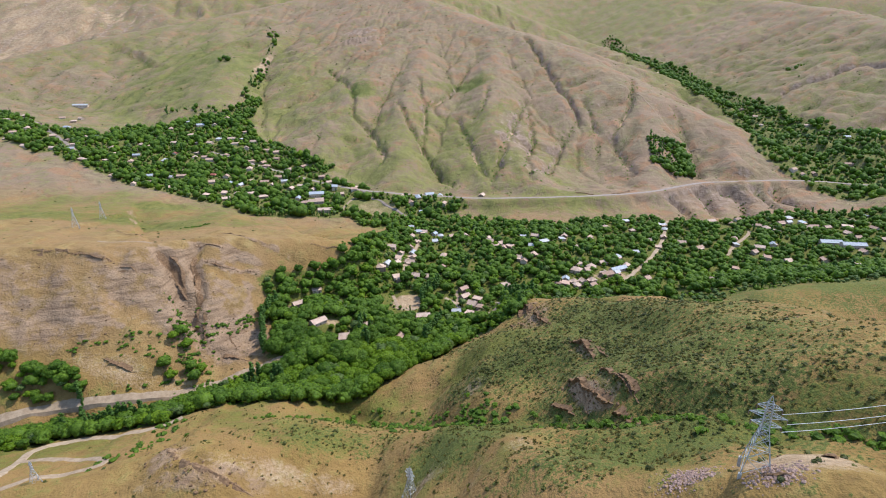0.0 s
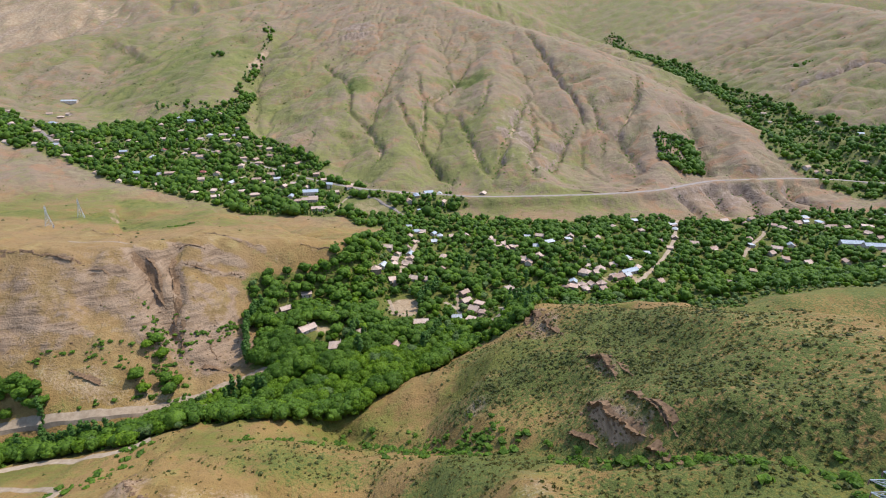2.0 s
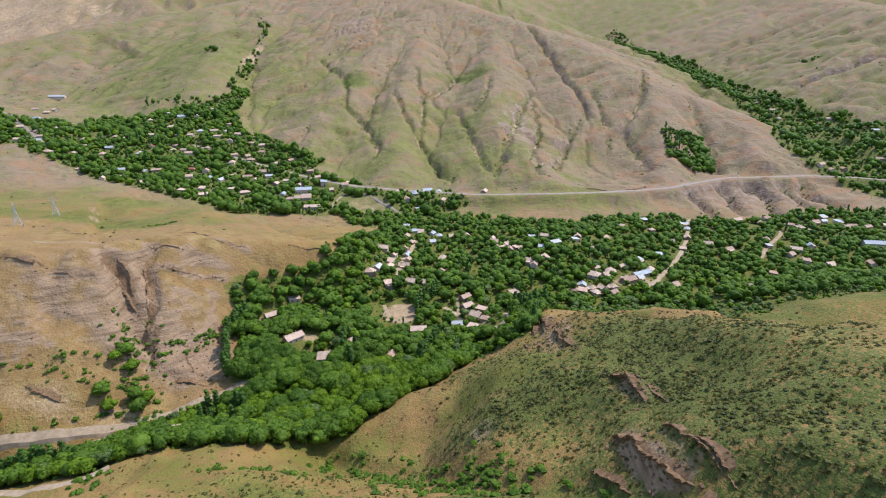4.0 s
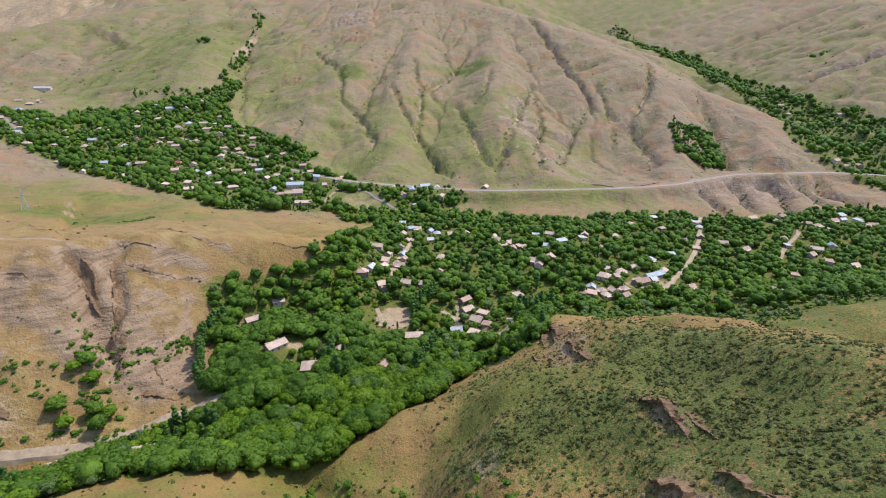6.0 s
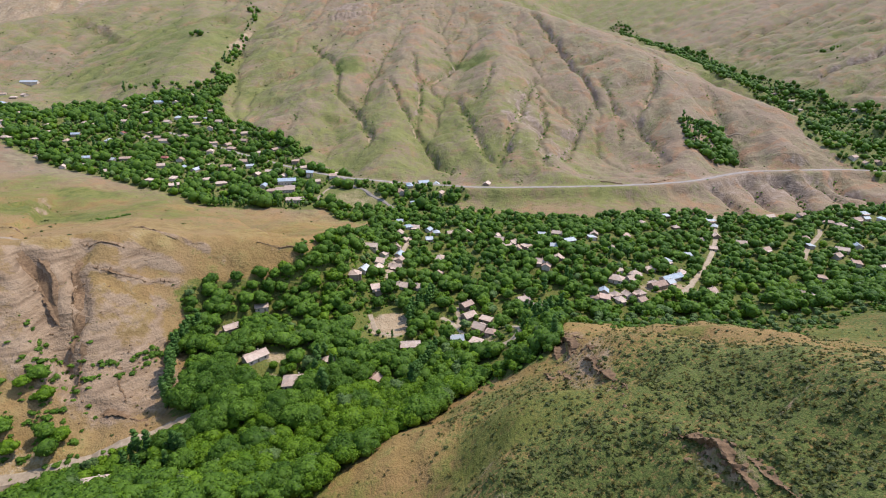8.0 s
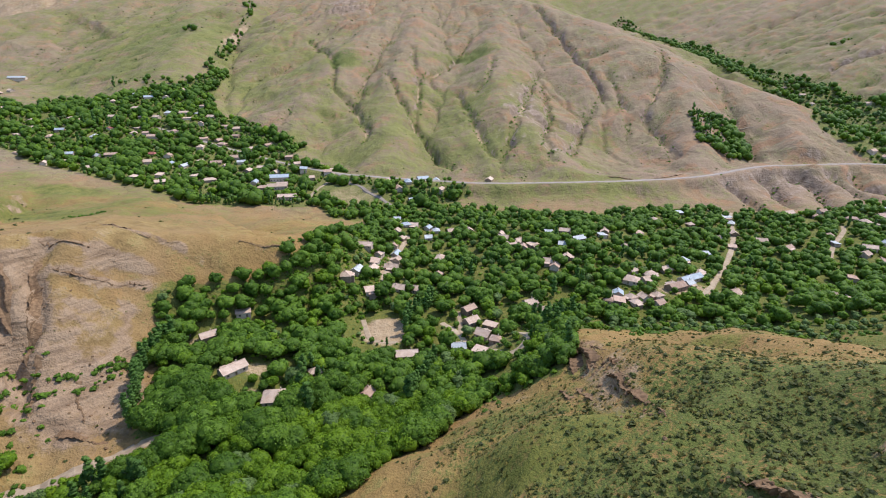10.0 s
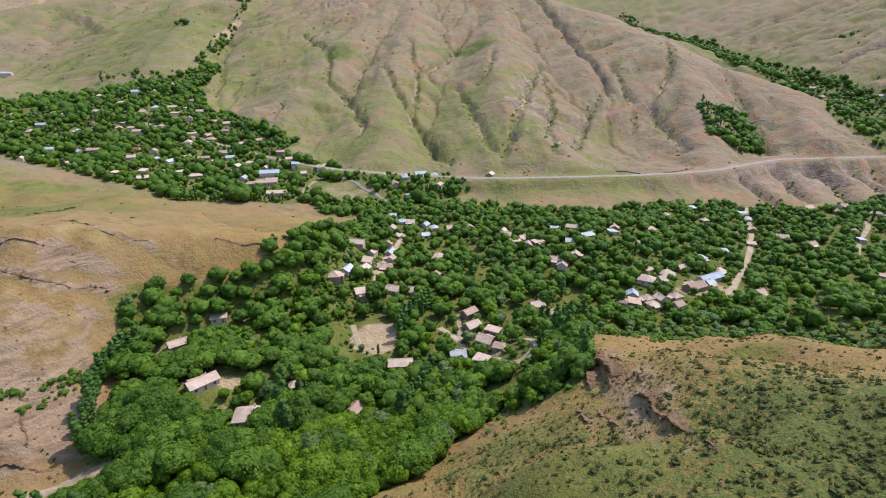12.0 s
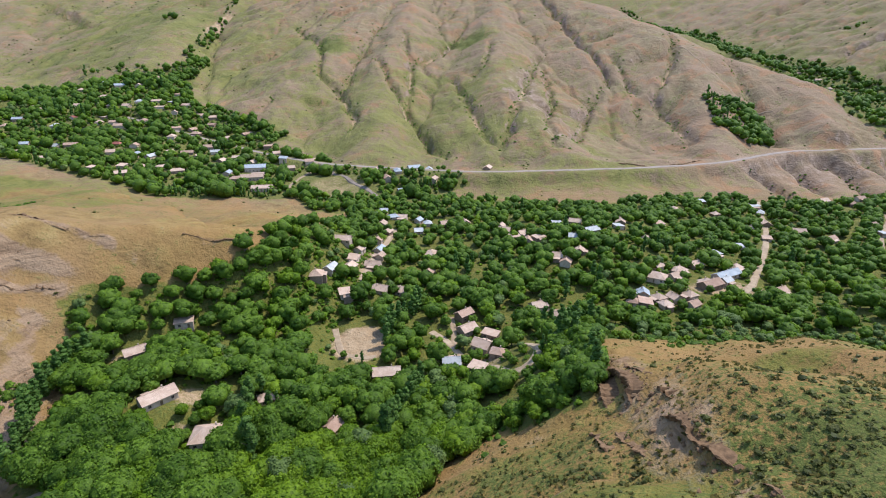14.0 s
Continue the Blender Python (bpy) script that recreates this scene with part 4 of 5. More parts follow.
    if annex:
        sgn = 1 if annex > 0 else -1
        d, l2 = abs(annex), lx * 0.6
        bm = bmesh.new()
        block(bm, -l2, min(sgn * ly, sgn * (ly + d)), low - base, l2, max(sgn * ly, sgn * (ly + d)), top * 0.72)
        part("lean_to", bm, root, "lean-to with plastered walls", M_MUD)
        bm = bmesh.new()
        q = [(-l2 - 0.3, sgn * (ly + 0.01), top * 0.95), (l2 + 0.3, sgn * (ly + 0.01), top * 0.95), (l2 + 0.3, sgn * (ly + d + 0.4), top * 0.75), (-l2 - 0.3, sgn * (ly + d + 0.4), top * 0.75)]
        solid(bm, q if sgn < 0 else q[::-1], 0.1)
        part("lean_to_roof", bm, root, "sheet roof of the lean-to", M_SLATE)
    FOOTPRINTS.append((x, y, 0.5 * math.hypot(length, width) + abs(annex) * 0.5))
    return root


FOOTPRINTS += [(-94, 407, 10), (-136, 433, 6), (-91, 392, 6), (-132, 442, 5)]
# houses along the lower village: plan place, length, width, turn, roof, form, walls, wall height, lean-to
LOWER = [
    (-129, 436, 9, 6, 40, "slate", "gable", "mud", 4.2, 0), (-104, 404, 13, 7, 48, "slate", "gable", "plaster", 3.2, 2.5), (-78, 388, 12, 10, 8, "slate", "hip", "plaster", 3.2, 0),
    (-64, 412, 7, 5, 25, "slate", "hip", "plaster", 2.8, 0), (-117, 459, 8, 5, 20, "slate", "shed", "plaster", 2.8, 0), (-18, 439, 12, 7, 6, "slate", "gable", "mud", 3.0, 0),
    (12, 448, 8, 7, 4, "tin", "gable", "mud", 3.2, 2), (28, 462, 9, 8, -35, "slate", "gable", "plaster", 3.6, 2), (21, 477, 9, 7, 38, "slate", "gable", "mud", 3.2, 0),
    (20, 491, 9, 6, 42, "pink", "gable", "mud", 4.2, 0), (34, 449, 6, 6, -20, "pink", "hip", "mud", 3.0, 0), (24, 440, 7, 6, -30, "slate", "shed", "mud", 2.8, 0),
    (-36, 403, 8, 6, 65, "pink", "gable", "plaster", 2.8, 0), (33, 473, 8, 5, -30, "slate", "shed", "mud", 2.8, 0), (-58, 568, 11, 7, -8, "slate", "gable", "plaster", 3.0, 0),
]
for row in LOWER:
    house(*row)
house(187, 537, 20, 7, 28, "blue", "gable", "plaster", 3.4)
house(171, 524, 14, 8, 28, "pink", "gable", "mud", 3.2)
house(140, 532, 13, 9, -30, "slate", "hip", "plaster", 3.2, 3)
house(-146, 318, 12, 8, 15, "slate", "hip", "plaster", 3.2)
house(-193, 320, 7, 5, 10, "slate", "gable", "mud", 2.6)
house(474, 626, 24, 9, -8, "blue", "gable", "plaster", 5.0)
house(492, 612, 26, 9, -8, "blue", "gable", "plaster", 5.0)
house(-849, 1309, 34, 9, 5, "tin", "gable", "plaster", 4.0)
house(-196, 819, 22, 10, 12, "blue", "gable", "plaster", 5.0)
house(-190, 788, 22, 9, 12, "slate", "gable", "plaster", 4.0)
house(-170, 755, 20, 8, 8, "slate", "gable", "plaster", 3.4)

# houses along the old village street: plan place, length, roof
STREET_HOUSES = [(-64, 512, 8.2, 'slate'), (-58, 523, 8.4, 'tin'), (-47, 567, 6.5, 'slate'), (-49, 550, 9.8, 'slate'), (-49, 537, 7.1, 'slate'), (-33, 565, 6.8, 'slate'), (-35, 579, 8.7, 'blue'), (-38, 597, 6.5, 'pink'), (-33, 620, 7.6, 'slate'), (-32, 661, 9.3, 'blue'), (-25, 662, 9.3, 'slate'), (-42, 685, 6.5, 'tin'), (-11, 661, 6.5, 'blue'), (-3, 655, 6.5, 'tin'), (-39, 640, 6.5, 'slate'), (28, 654, 7.1, 'slate'), (11, 654, 6.5, 'slate'), (-10, 637, 6.5, 'tin'), (-46, 504, 7.9, 'slate'), (-28, 515, 8.9, 'slate'), (-15, 518, 7.5, 'slate'), (1, 585, 9.8, 'slate'), (0, 552, 6.5, 'pink'), (-36, 549, 9.8, 'slate')]
# houses on the rise behind: plan place, length, roof
RISE_HOUSES = [(57, 622, 8.6, 'slate'), (56, 635, 6.5, 'slate'), (62, 601, 7.4, 'slate'), (69, 610, 6.6, 'slate'), (70, 590, 6.5, 'pink'), (78, 592, 8.2, 'slate'), (98, 626, 6.5, 'tin'), (112, 625, 8.9, 'slate'), (102, 588, 6.5, 'tin'), (118, 602, 11.3, 'tin'), (84, 555, 6.7, 'slate'), (88, 548, 6.6, 'pink'), (100, 562, 6.5, 'slate'), (62, 499, 8.6, 'slate'), (72, 489, 6.5, 'slate'), (160, 667, 7.7, 'slate'), (148, 628, 11.2, 'slate'), (142, 615, 6.9, 'tin'), (154, 591, 10.5, 'slate'), (180, 631, 6.5, 'pink'), (214, 686, 7.1, 'slate'), (253, 719, 9.0, 'tin'), (250, 682, 6.5, 'slate')]
# houses round the square and up the lane: plan place, length, roof
SQUARE_HOUSES = [(301, 713, 10.6, 'tin'), (299, 697, 7.7, 'tin'), (261, 645, 6.5, 'slate'), (264, 625, 6.5, 'slate'), (228, 600, 6.5, 'tin'), (197, 573, 6.5, 'tin'), (175, 554, 9.0, 'slate'), (200, 551, 7.4, 'slate'), (159, 543, 9.5, 'slate'), (153, 535, 6.5, 'slate'), (146, 545, 6.5, 'slate'), (187, 538, 8.9, 'slate'), (183, 530, 6.5, 'tin'), (171, 527, 9.3, 'slate'), (151, 502, 7.1, 'pink'), (153, 511, 6.5, 'slate'), (124, 503, 8.4, 'pink'), (134, 509, 6.5, 'slate'), (135, 502, 6.5, 'slate'), (143, 509, 6.5, 'slate'), (117, 504, 6.5, 'pink'), (212, 520, 6.5, 'pink'), (363, 636, 11.4, 'tin'), (126, 513, 6.5, 'blue')]
FAR_EAST_PLACES = [(485, 731), (475, 713), (461, 708), (427, 703), (433, 692), (440, 680), (386, 622), (371, 607), (407, 632), (379, 592), (397, 583), (415, 555), (558, 706), (567, 696), (535, 684), (521, 662), (561, 672), (511, 688), (521, 645), (545, 630), (436, 578), (450, 545), (500, 540), (470, 520), (493, 712), (488, 695), (275, 490), (500, 698), (600, 640), (590, 600), (420, 520)]
BACK_PLACES = [(595, 912), (607, 901), (630, 908), (736, 1377), (734, 1305), (714, 1240), (779, 1183), (753, 1131), (764, 1088), (772, 1047), (757, 1020), (782, 976), (704, 1431), (713, 1414), (731, 2083), (700, 1850), (750, 900), (700, 930)]
UPPER_PLACES = [(-807, 1176), (-756, 1132), (-769, 1178), (-720, 1054), (-647, 992), (-624, 962), (-633, 1000), (-632, 922), (-640, 945), (-622, 907), (-575, 949), (-560, 920), (-541, 967), (-555, 1037), (-599, 1031), (-479, 1089), (-455, 1100), (-499, 1052), (-480, 1046), (-401, 1038), (-389, 1020), (-389, 972), (-391, 1087), (-328, 1011), (-306, 998), (-455, 1013), (-433, 945), (-428, 914), (-405, 940), (-415, 948)]
ORCHARD_PLACES = [(-467, 851), (-437, 859), (-422, 863), (-425, 889), (-392, 817), (-366, 843), (-341, 850), (-321, 843), (-312, 868), (-331, 800), (-313, 804), (-293, 808), (-348, 778), (-290, 866), (-275, 855), (-273, 891), (-242, 844), (-269, 934), (-298, 969), (-163, 829), (-174, 853), (-260, 873), (-252, 900), (-38, 803), (-21, 820), (-4, 822), (1, 783), (-48, 787), (-62, 806), (59, 803), (-220, 800), (-230, 860)]
def more_places(rng, count, poly, gap, x0, x1, y0, y1, taken):
    """Further houses strewn through a wooded quarter, none too close to another."""
    out = []
    for _ in range(count * 12):
        x, y = rng.uniform(x0, x1), rng.uniform(y0, y1)
        if len(out) < count and inside(np.array([x]), np.array([y]), poly)[0] and not inside(np.array([x]), np.array([y]), FALLOW)[0] and all(math.hypot(x - a, y - b) > gap for a, b in taken + out):
            out.append((x, y))
    return out


more = random.Random(8)
KNOWN_HOUSES = STREET_HOUSES + RISE_HOUSES + SQUARE_HOUSES
ALL_PLACES = [r[:2] for r in KNOWN_HOUSES] + FAR_EAST_PLACES + UPPER_PLACES + ORCHARD_PLACES
UPPER_PLACES += more_places(more, 58, UPPER_WOOD, 19, -860, 0, 760, 1150, ALL_PLACES)
FAR_EAST_PLACES += more_places(more, 34, VILLAGE_WOOD, 19, 270, 700, 500, 740, ALL_PLACES)
STREETS = [((-35, 570), 76), ((15, 455), 40), ((180, 540), 28)]
rnd = random.Random(5)
quarters = [([(*p, None, None) for p in places], detail) for places, detail in ((FAR_EAST_PLACES, 1), (BACK_PLACES, 0), (UPPER_PLACES, 0), (ORCHARD_PLACES, 0))]
for places, detail in [(KNOWN_HOUSES, 2), *quarters]:
    for x, y, length, roof in places:
        turn = rnd.choice((-18, 8, 22, 70, 100)) + rnd.uniform(-10, 10)
        for (sx, sy), along in STREETS:
            if math.hypot(x - sx, y - sy) < 60:
                turn = along + rnd.choice((0, 0, 90)) + rnd.uniform(-8, 8)
        any_roof = rnd.choices(("slate", "pink", "tin", "blue", "red"), (52, 26, 9, 9, 4))[0]
        form = rnd.choices(("gable", "hip", "shed"), (60, 22, 18))[0]
        far = 1.15 if y > 760 else 1.0
        any_length, width = rnd.uniform(7.5, 12.5) * far, rnd.uniform(5.5, 7.5) * far
        long = length or any_length
        house(x, y, long, min(width, long), turn, roof or any_roof, form, rnd.choice(("plaster", "plaster", "mud")), rnd.uniform(2.5, 3.1), rnd.choice((0, 0, 2.2, -2.2)) if detail else 0, detail)
# ---------------------------------------------------------------- trees
RNG = np.random.default_rng(3)


def ico(level):
    bm = bmesh.new()
    bmesh.ops.create_icosphere(bm, subdivisions=level, radius=1.0)
    v = np.array([p.co[:] for p in bm.verts])
    f = np.array([[p.index for p in q.verts] for q in bm.faces])
    bm.free()
    return v, f


ICO1, ICO2 = ico(1), ico(2)


def tube(a, b, ra, rb, sides=5):
    """A tapered limb between two points, as triangles."""
    a, b = np.array(a, float), np.array(b, float)
    w = (b - a) / np.linalg.norm(b - a)
    u = np.cross(w, (0.3, 0.9, 0.1))
    u /= np.linalg.norm(u)
    v = np.cross(w, u)
    ang = np.arange(sides) * 2 * math.pi / sides
    ring = np.cos(ang)[:, None] * u + np.sin(ang)[:, None] * v
    verts = np.vstack([a + ring * ra, b + ring * rb])
    faces = []
    for i in range(sides):
        j = (i + 1) % sides
        faces += [(i, j, sides + j), (i, sides + j, sides + i)]
    return verts, np.array(faces)


def join(pieces):
    vs, fs, n = [], [], 0
    for v, f in pieces:
        vs.append(v)
        fs.append(f + n)
        n += len(v)
    return np.vstack(vs), np.vstack(fs)


def crown(rng, radius, high, base, blobs, leaves, leaf, level, slim=False):
    """A crown of lobes with leaf sprays standing off them; uneven, with gaps."""
    pieces, centres, sizes = [], [], []
    for k in range(blobs):
        if slim:
            q = (k + 0.5) / blobs
            r = radius * (0.55 + 0.75 * math.sin(math.pi * min(1, q * 0.85 + 0.1)))
            c = np.array([rng.normal() * 0.22 * radius, rng.normal() * 0.22 * radius, base + high * q])
            s = np.array([r * 0.72, r * 0.72, high / blobs * 0.95])
        elif k == 0:
            c = np.array([0, 0, base + high * 0.46])
            s = np.array([radius * 0.84, radius * 0.84, high * 0.50])
        else:
            # lobes that swell out of the dome
            d = rng.normal(size=3)
            d[2] = abs(d[2]) * 0.8 - 0.25
            d /= np.linalg.norm(d)
            c = centres[0] + d * sizes[0] * 0.66 * rng.uniform(0.85, 1.12)
            r = radius * rng.uniform(0.28, 0.46)
            s = np.array([r, r, r * rng.uniform(0.7, 0.95)])
        ball_v, ball_f = ICO2 if k == 0 and level == 2 else ICO1
        bump = 1 + 0.14 * rng.normal(size=(len(ball_v), 1))
        pieces.append((c + ball_v * bump * s * 0.9, ball_f))
        centres.append(c)
        sizes.append(s)
    for k in range(leaves):
        i = rng.integers(blobs)
        d = rng.normal(size=3)
        d[2] = abs(d[2]) * 0.8 + 0.2 * d[2]
        d /= np.linalg.norm(d)
        p = centres[i] + d * sizes[i] * rng.uniform(0.82, 1.10)
        n = d + (0, 0, 0.25) + 0.32 * rng.normal(size=3)
        n /= np.linalg.norm(n)
        u = np.cross(n, rng.normal(size=3))
        u /= np.linalg.norm(u)
        w = np.cross(n, u)
        a, b = leaf * rng.uniform(0.6, 1.2), leaf * rng.uniform(0.5, 0.9)
        quad = np.array([p - u * a, p - w * b + n * 0.1 * a, p + u * a - n * 0.2 * a, p + w * b])
        pieces.append((quad, np.array([(0, 1, 2), (0, 2, 3)])))
    return join(pieces)


def wood_of(rng, high, girth, limbs, slim=False):
    pieces = [tube((0, 0, -0.8), (rng.normal() * 0.2, rng.normal() * 0.2, high * (0.85 if slim else 0.55)), girth, girth * 0.45, 6 if limbs else 4)]
    for k in range(limbs):
        ang, z = rng.uniform(0, 6.283), high * rng.uniform(0.2, 0.45)
        tip = np.array([math.cos(ang), math.sin(ang), 0]) * high * 0.25 + (0, 0, z + high * 0.25)
        pieces.append(tube((0, 0, z), tip, girth * 0.5, girth * 0.15, 5))
    return join(pieces)


# kind: crown radius, crown height, clear stem, material, slim
KINDS = {
    "round": (5.6, 8.0, 0.9, M_LEAF, False),
    "bright": (4.4, 6.4, 0.7, M_LEAF_BRIGHT, False),
    "silver": (3.8, 5.8, 0.9, M_LEAF_SILVER, False),
    "poplar": (1.9, 12.0, 1.0, M_LEAF_POPLAR, True),
}
LABELS = {
    "round": ("broad dark green walnut-like tree in the village", "tree"),
    "bright": ("fresh yellow-green bushy tree by the stream", "tree"),
    "silver": ("pale silvery green willow-like tree", "tree"),
    "poplar": ("tall slim green poplar in a row", "poplar"),
}


def soft(me):
    me.polygons.foreach_set("use_smooth", np.ones(len(me.polygons), bool))
    return me


def templates(level, blobs, leaves, leaf, count, seed, low=0.0):
    rng = np.random.default_rng(seed)
    out = {}
    for kind, (radius, high, base, mat, slim) in KINDS.items():
        out[kind] = [(crown(rng, radius, high + low, base - low, blobs + (2 if slim else 0), leaves, leaf * (0.75 if slim else 1), level, slim), wood_of(rng, base + high, 0.32 if not slim else 0.22, 3 if level == 2 else 0, slim)) for _ in range(count)]
    return out


NEAR = templates(2, 17, 1300, 0.38, 4, 11)
FULL = templates(1, 11, 190, 0.52, 6, 15)
MID = templates(1, 9, 70, 0.66, 7, 12)
MID_FAR = templates(1, 6, 26, 0.85, 7, 14, 0.7)
FAR = templates(1, 4, 8, 1.1, 7, 13, 0.9)

# tree places: a jittered grid inside the woods
lanes = [(curve_points(p, 4.0), w) for n, p, w, m, l in ROADS]


def clear_of(x, y, gap):
    ok = np.ones(len(x), bool)
    for fx, fy, fr in FOOTPRINTS:
        # the camera-facing side of a house stays open
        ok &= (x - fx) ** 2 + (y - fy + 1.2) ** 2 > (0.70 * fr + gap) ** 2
    for c, w in lanes:
        near_lane = (x > c[:, 0].min() - 12) & (x < c[:, 0].max() + 12) & (y > c[:, 1].min() - 12) & (y < c[:, 1].max() + 12)
        k = np.nonzero(near_lane & ok)[0]
        if len(k):
            d = np.min((x[k, None] - c[None, :, 0]) ** 2 + (y[k, None] - c[None, :, 1]) ** 2, axis=1)
            ok[k] &= d > (0.5 * w + gap) ** 2
    for poly in (PITCH, FALLOW):
        ok &= ~inside(x, y, poly)
    return ok


def openness(x, y):
    """Gardens before the houses and verges along the lanes hold low trees."""
    out = np.ones(len(x))
    for fx, fy, fr in FOOTPRINTS:
        deep = 9 if fy < 760 else 16
        q = (np.abs(x - fx) < 0.75 * fr + 1.0) & (y < fy) & (y > fy - fr - deep)
        out[q] = np.minimum(out[q], 0.42 + 0.5 * ((fy - y[q]) / (fr + deep)) ** 1.5)
    for c, w in lanes:
        for cx, cy in c[::2]:
            q = (np.abs(x - cx) < 4.5) & (y < cy) & (y > cy - 11)
            out[q] = np.minimum(out[q], 0.3 + 0.4 * (cy - y[q]) / 11)
    q = (x < -42) & (y > 485) & (y < 575)
    out[q] = np.maximum(out[q], 0.62)
    x0, x1, y0 = -50, -18, 450
    q = (x > x0) & (x < x1) & (y < y0 + 8) & (y > y0 - 16)
    out[q] = np.minimum(out[q], 0.4)
    return out


def scatter(poly, spacing, seed, gap=1.6, thin=0.0):
    rng = np.random.default_rng(seed)
    xs, ys = [p[0] for p in poly], [p[1] for p in poly]
    gx, gy = np.meshgrid(np.arange(min(xs), max(xs), spacing), np.arange(min(ys), max(ys), spacing * 0.87))
    gx = gx + (np.arange(gx.shape[0]) % 2)[:, None] * spacing * 0.5
    x = gx.ravel() + rng.uniform(-0.42, 0.42, gx.size) * spacing
    y = gy.ravel() + rng.uniform(-0.42, 0.42, gx.size) * spacing
    keep = inside(x, y, poly) & (rng.uniform(size=x.size) > thin)
    x, y = x[keep], y[keep]
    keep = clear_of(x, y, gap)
    return x[keep], y[keep]


def pick_kind(x, y, rng):
    """Which kind grows where."""
    q = rng.uniform(size=len(x))
    stream = line(x, y, RIVER)[0]
    fresh = np.exp(-(((x + 45) / 80) ** 2 + ((y - 350) / 48) ** 2))
    kind = np.full(len(x), "round", dtype=object)
    kind[(q < 0.18 + 0.5 * fresh + 0.15 * (stream < 25) + 0.25 * gnoise(x / 30, y / 30, 135))] = "bright"
    kind[(q > 0.955) | ((stream < 22) & (q > 0.86))] = "silver"
    kind[(x > 75) & (y < 466) & (q > 0.35)] = "silver"
    lump = gnoise(x / 45, y / 45, 131)
    kind[(lump > 0.5) & (q > 0.45) & (q < 0.8)] = "poplar"
    return kind


ROWS_OF_POPLARS = [((-152, 408), (-140, 372), 12), ((-148, 432), (-152, 410), 7), ((-226, 288), (-196, 300), 12), ((-250, 318), (-240, 300), 8), ((-15, 398), (-2, 430), 10), ((48, 430), (66, 438), 6), ((-20, 770), (15, 775), 12), ((-160, 742), (-250, 722), 22), ((-20, 470), (-5, 500), 8), ((60, 470), (90, 480), 8)]

near_parts = {k: [(soft(sheet("crown", *c, KINDS[k][3])), sheet("trunk", *w, M_BARK)) for c, w in v] for k, v in NEAR.items()}
near_roots = {}


def near_tree(kind, i, m):
    """One tree as a thing: trunk and crown."""
    if (kind, i) not in near_roots:
        root = tagged(new("poplar" if kind == "poplar" else "tree"), *LABELS[kind], "valley trees")
        part("crown", near_parts[kind][i][0], root)
        part("trunk", near_parts[kind][i][1], root)
        root.matrix_basis = m
        near_roots[kind, i] = root
        return root
    return copy_thing(near_roots[kind, i], m)


def merged(name, rows, lib, label, category):
    """Many trees past counting, joined by leaf kind; rows: x, y, size, turn, kind."""
    for kind, (radius, high, base, mat, slim) in KINDS.items():
        for bit, bit_mat in ((0, mat), (1, M_BARK)):
            vs, fs, ts, n = [], [], [], 0
            for j, (x, y, z, size, turn, k) in enumerate(rows):
                if k != kind:
                    continue
                v, f = lib[kind][j % len(lib[kind])][bit]
                c, s = math.cos(turn), math.sin(turn)
                w = np.column_stack([x + size * (c * v[:, 0] - s * v[:, 1]), y + size * (s * v[:, 0] + c * v[:, 1]), z + size * v[:, 2]])
                vs.append(w)
                fs.append(f + n)
                ts.append(np.full(len(v), (j * 0.618) % 1.0))
                n += len(v)
            if vs:
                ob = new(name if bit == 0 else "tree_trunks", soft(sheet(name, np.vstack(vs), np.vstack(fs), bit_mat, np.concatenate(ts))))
                tagged(ob, label.format(LABELS[kind][0].split(" in ")[0].split(" by ")[0]) if bit == 0 else "brown trunks under the tree crowns", category, kind="stuff")


tx, ty = [], []
for poly, spacing, seed, thin in ((GORGE_WOOD, 6.0, 1, 0.03), (VILLAGE_WOOD, 7.9, 2, 0.05), (PLOTS[0], 5.5, 3, 0.2), (PLOTS[1], 5.0, 4, 0.3), (PLOTS[2], 6.5, 5, 0.55)):
    x, y = scatter(poly, spacing, seed, 0.7, thin)
    # glades and gardens between the groups of trees
    keep = gnoise(x / 22, y / 22, 141) + 0.35 * gnoise(x / 9, y / 9, 142) > np.where(y > 400, -0.42, -0.75)
    tx.append(x[keep])
    ty.append(y[keep])
tx, ty = np.concatenate(tx), np.concatenate(ty)
tkind = pick_kind(tx, ty, RNG)
for (ax, ay), (bx, by), n in ROWS_OF_POPLARS:
    q = np.linspace(0, 1, n)
    tx = np.append(tx, ax + (bx - ax) * q + RNG.normal(size=n) * 0.5)
    ty = np.append(ty, ay + (by - ay) * q + RNG.normal(size=n) * 0.5)
    tkind = np.append(tkind, np.full(n, "poplar", dtype=object))
tz = drape(tx, ty) - 0.1
tsize = np.where(tkind == "bright", 0.95, 1.0) * np.clip(np.exp(RNG.normal(0.10, 0.26, len(tx))), 0.5, 1.7) * np.clip(1 + 0.55 * gnoise(tx / 24, ty / 24, 147), 0.62, 1.4)
tsize = np.clip(tsize, 0.4, 1.22)
tsize = tsize * np.where((tx > 75) & (ty < 466), 0.62, 1.0) * openness(tx, ty) * (1 - 0.16 * smooth(500, 600, ty))
tturn = RNG.uniform(0, 6.283, len(tx))

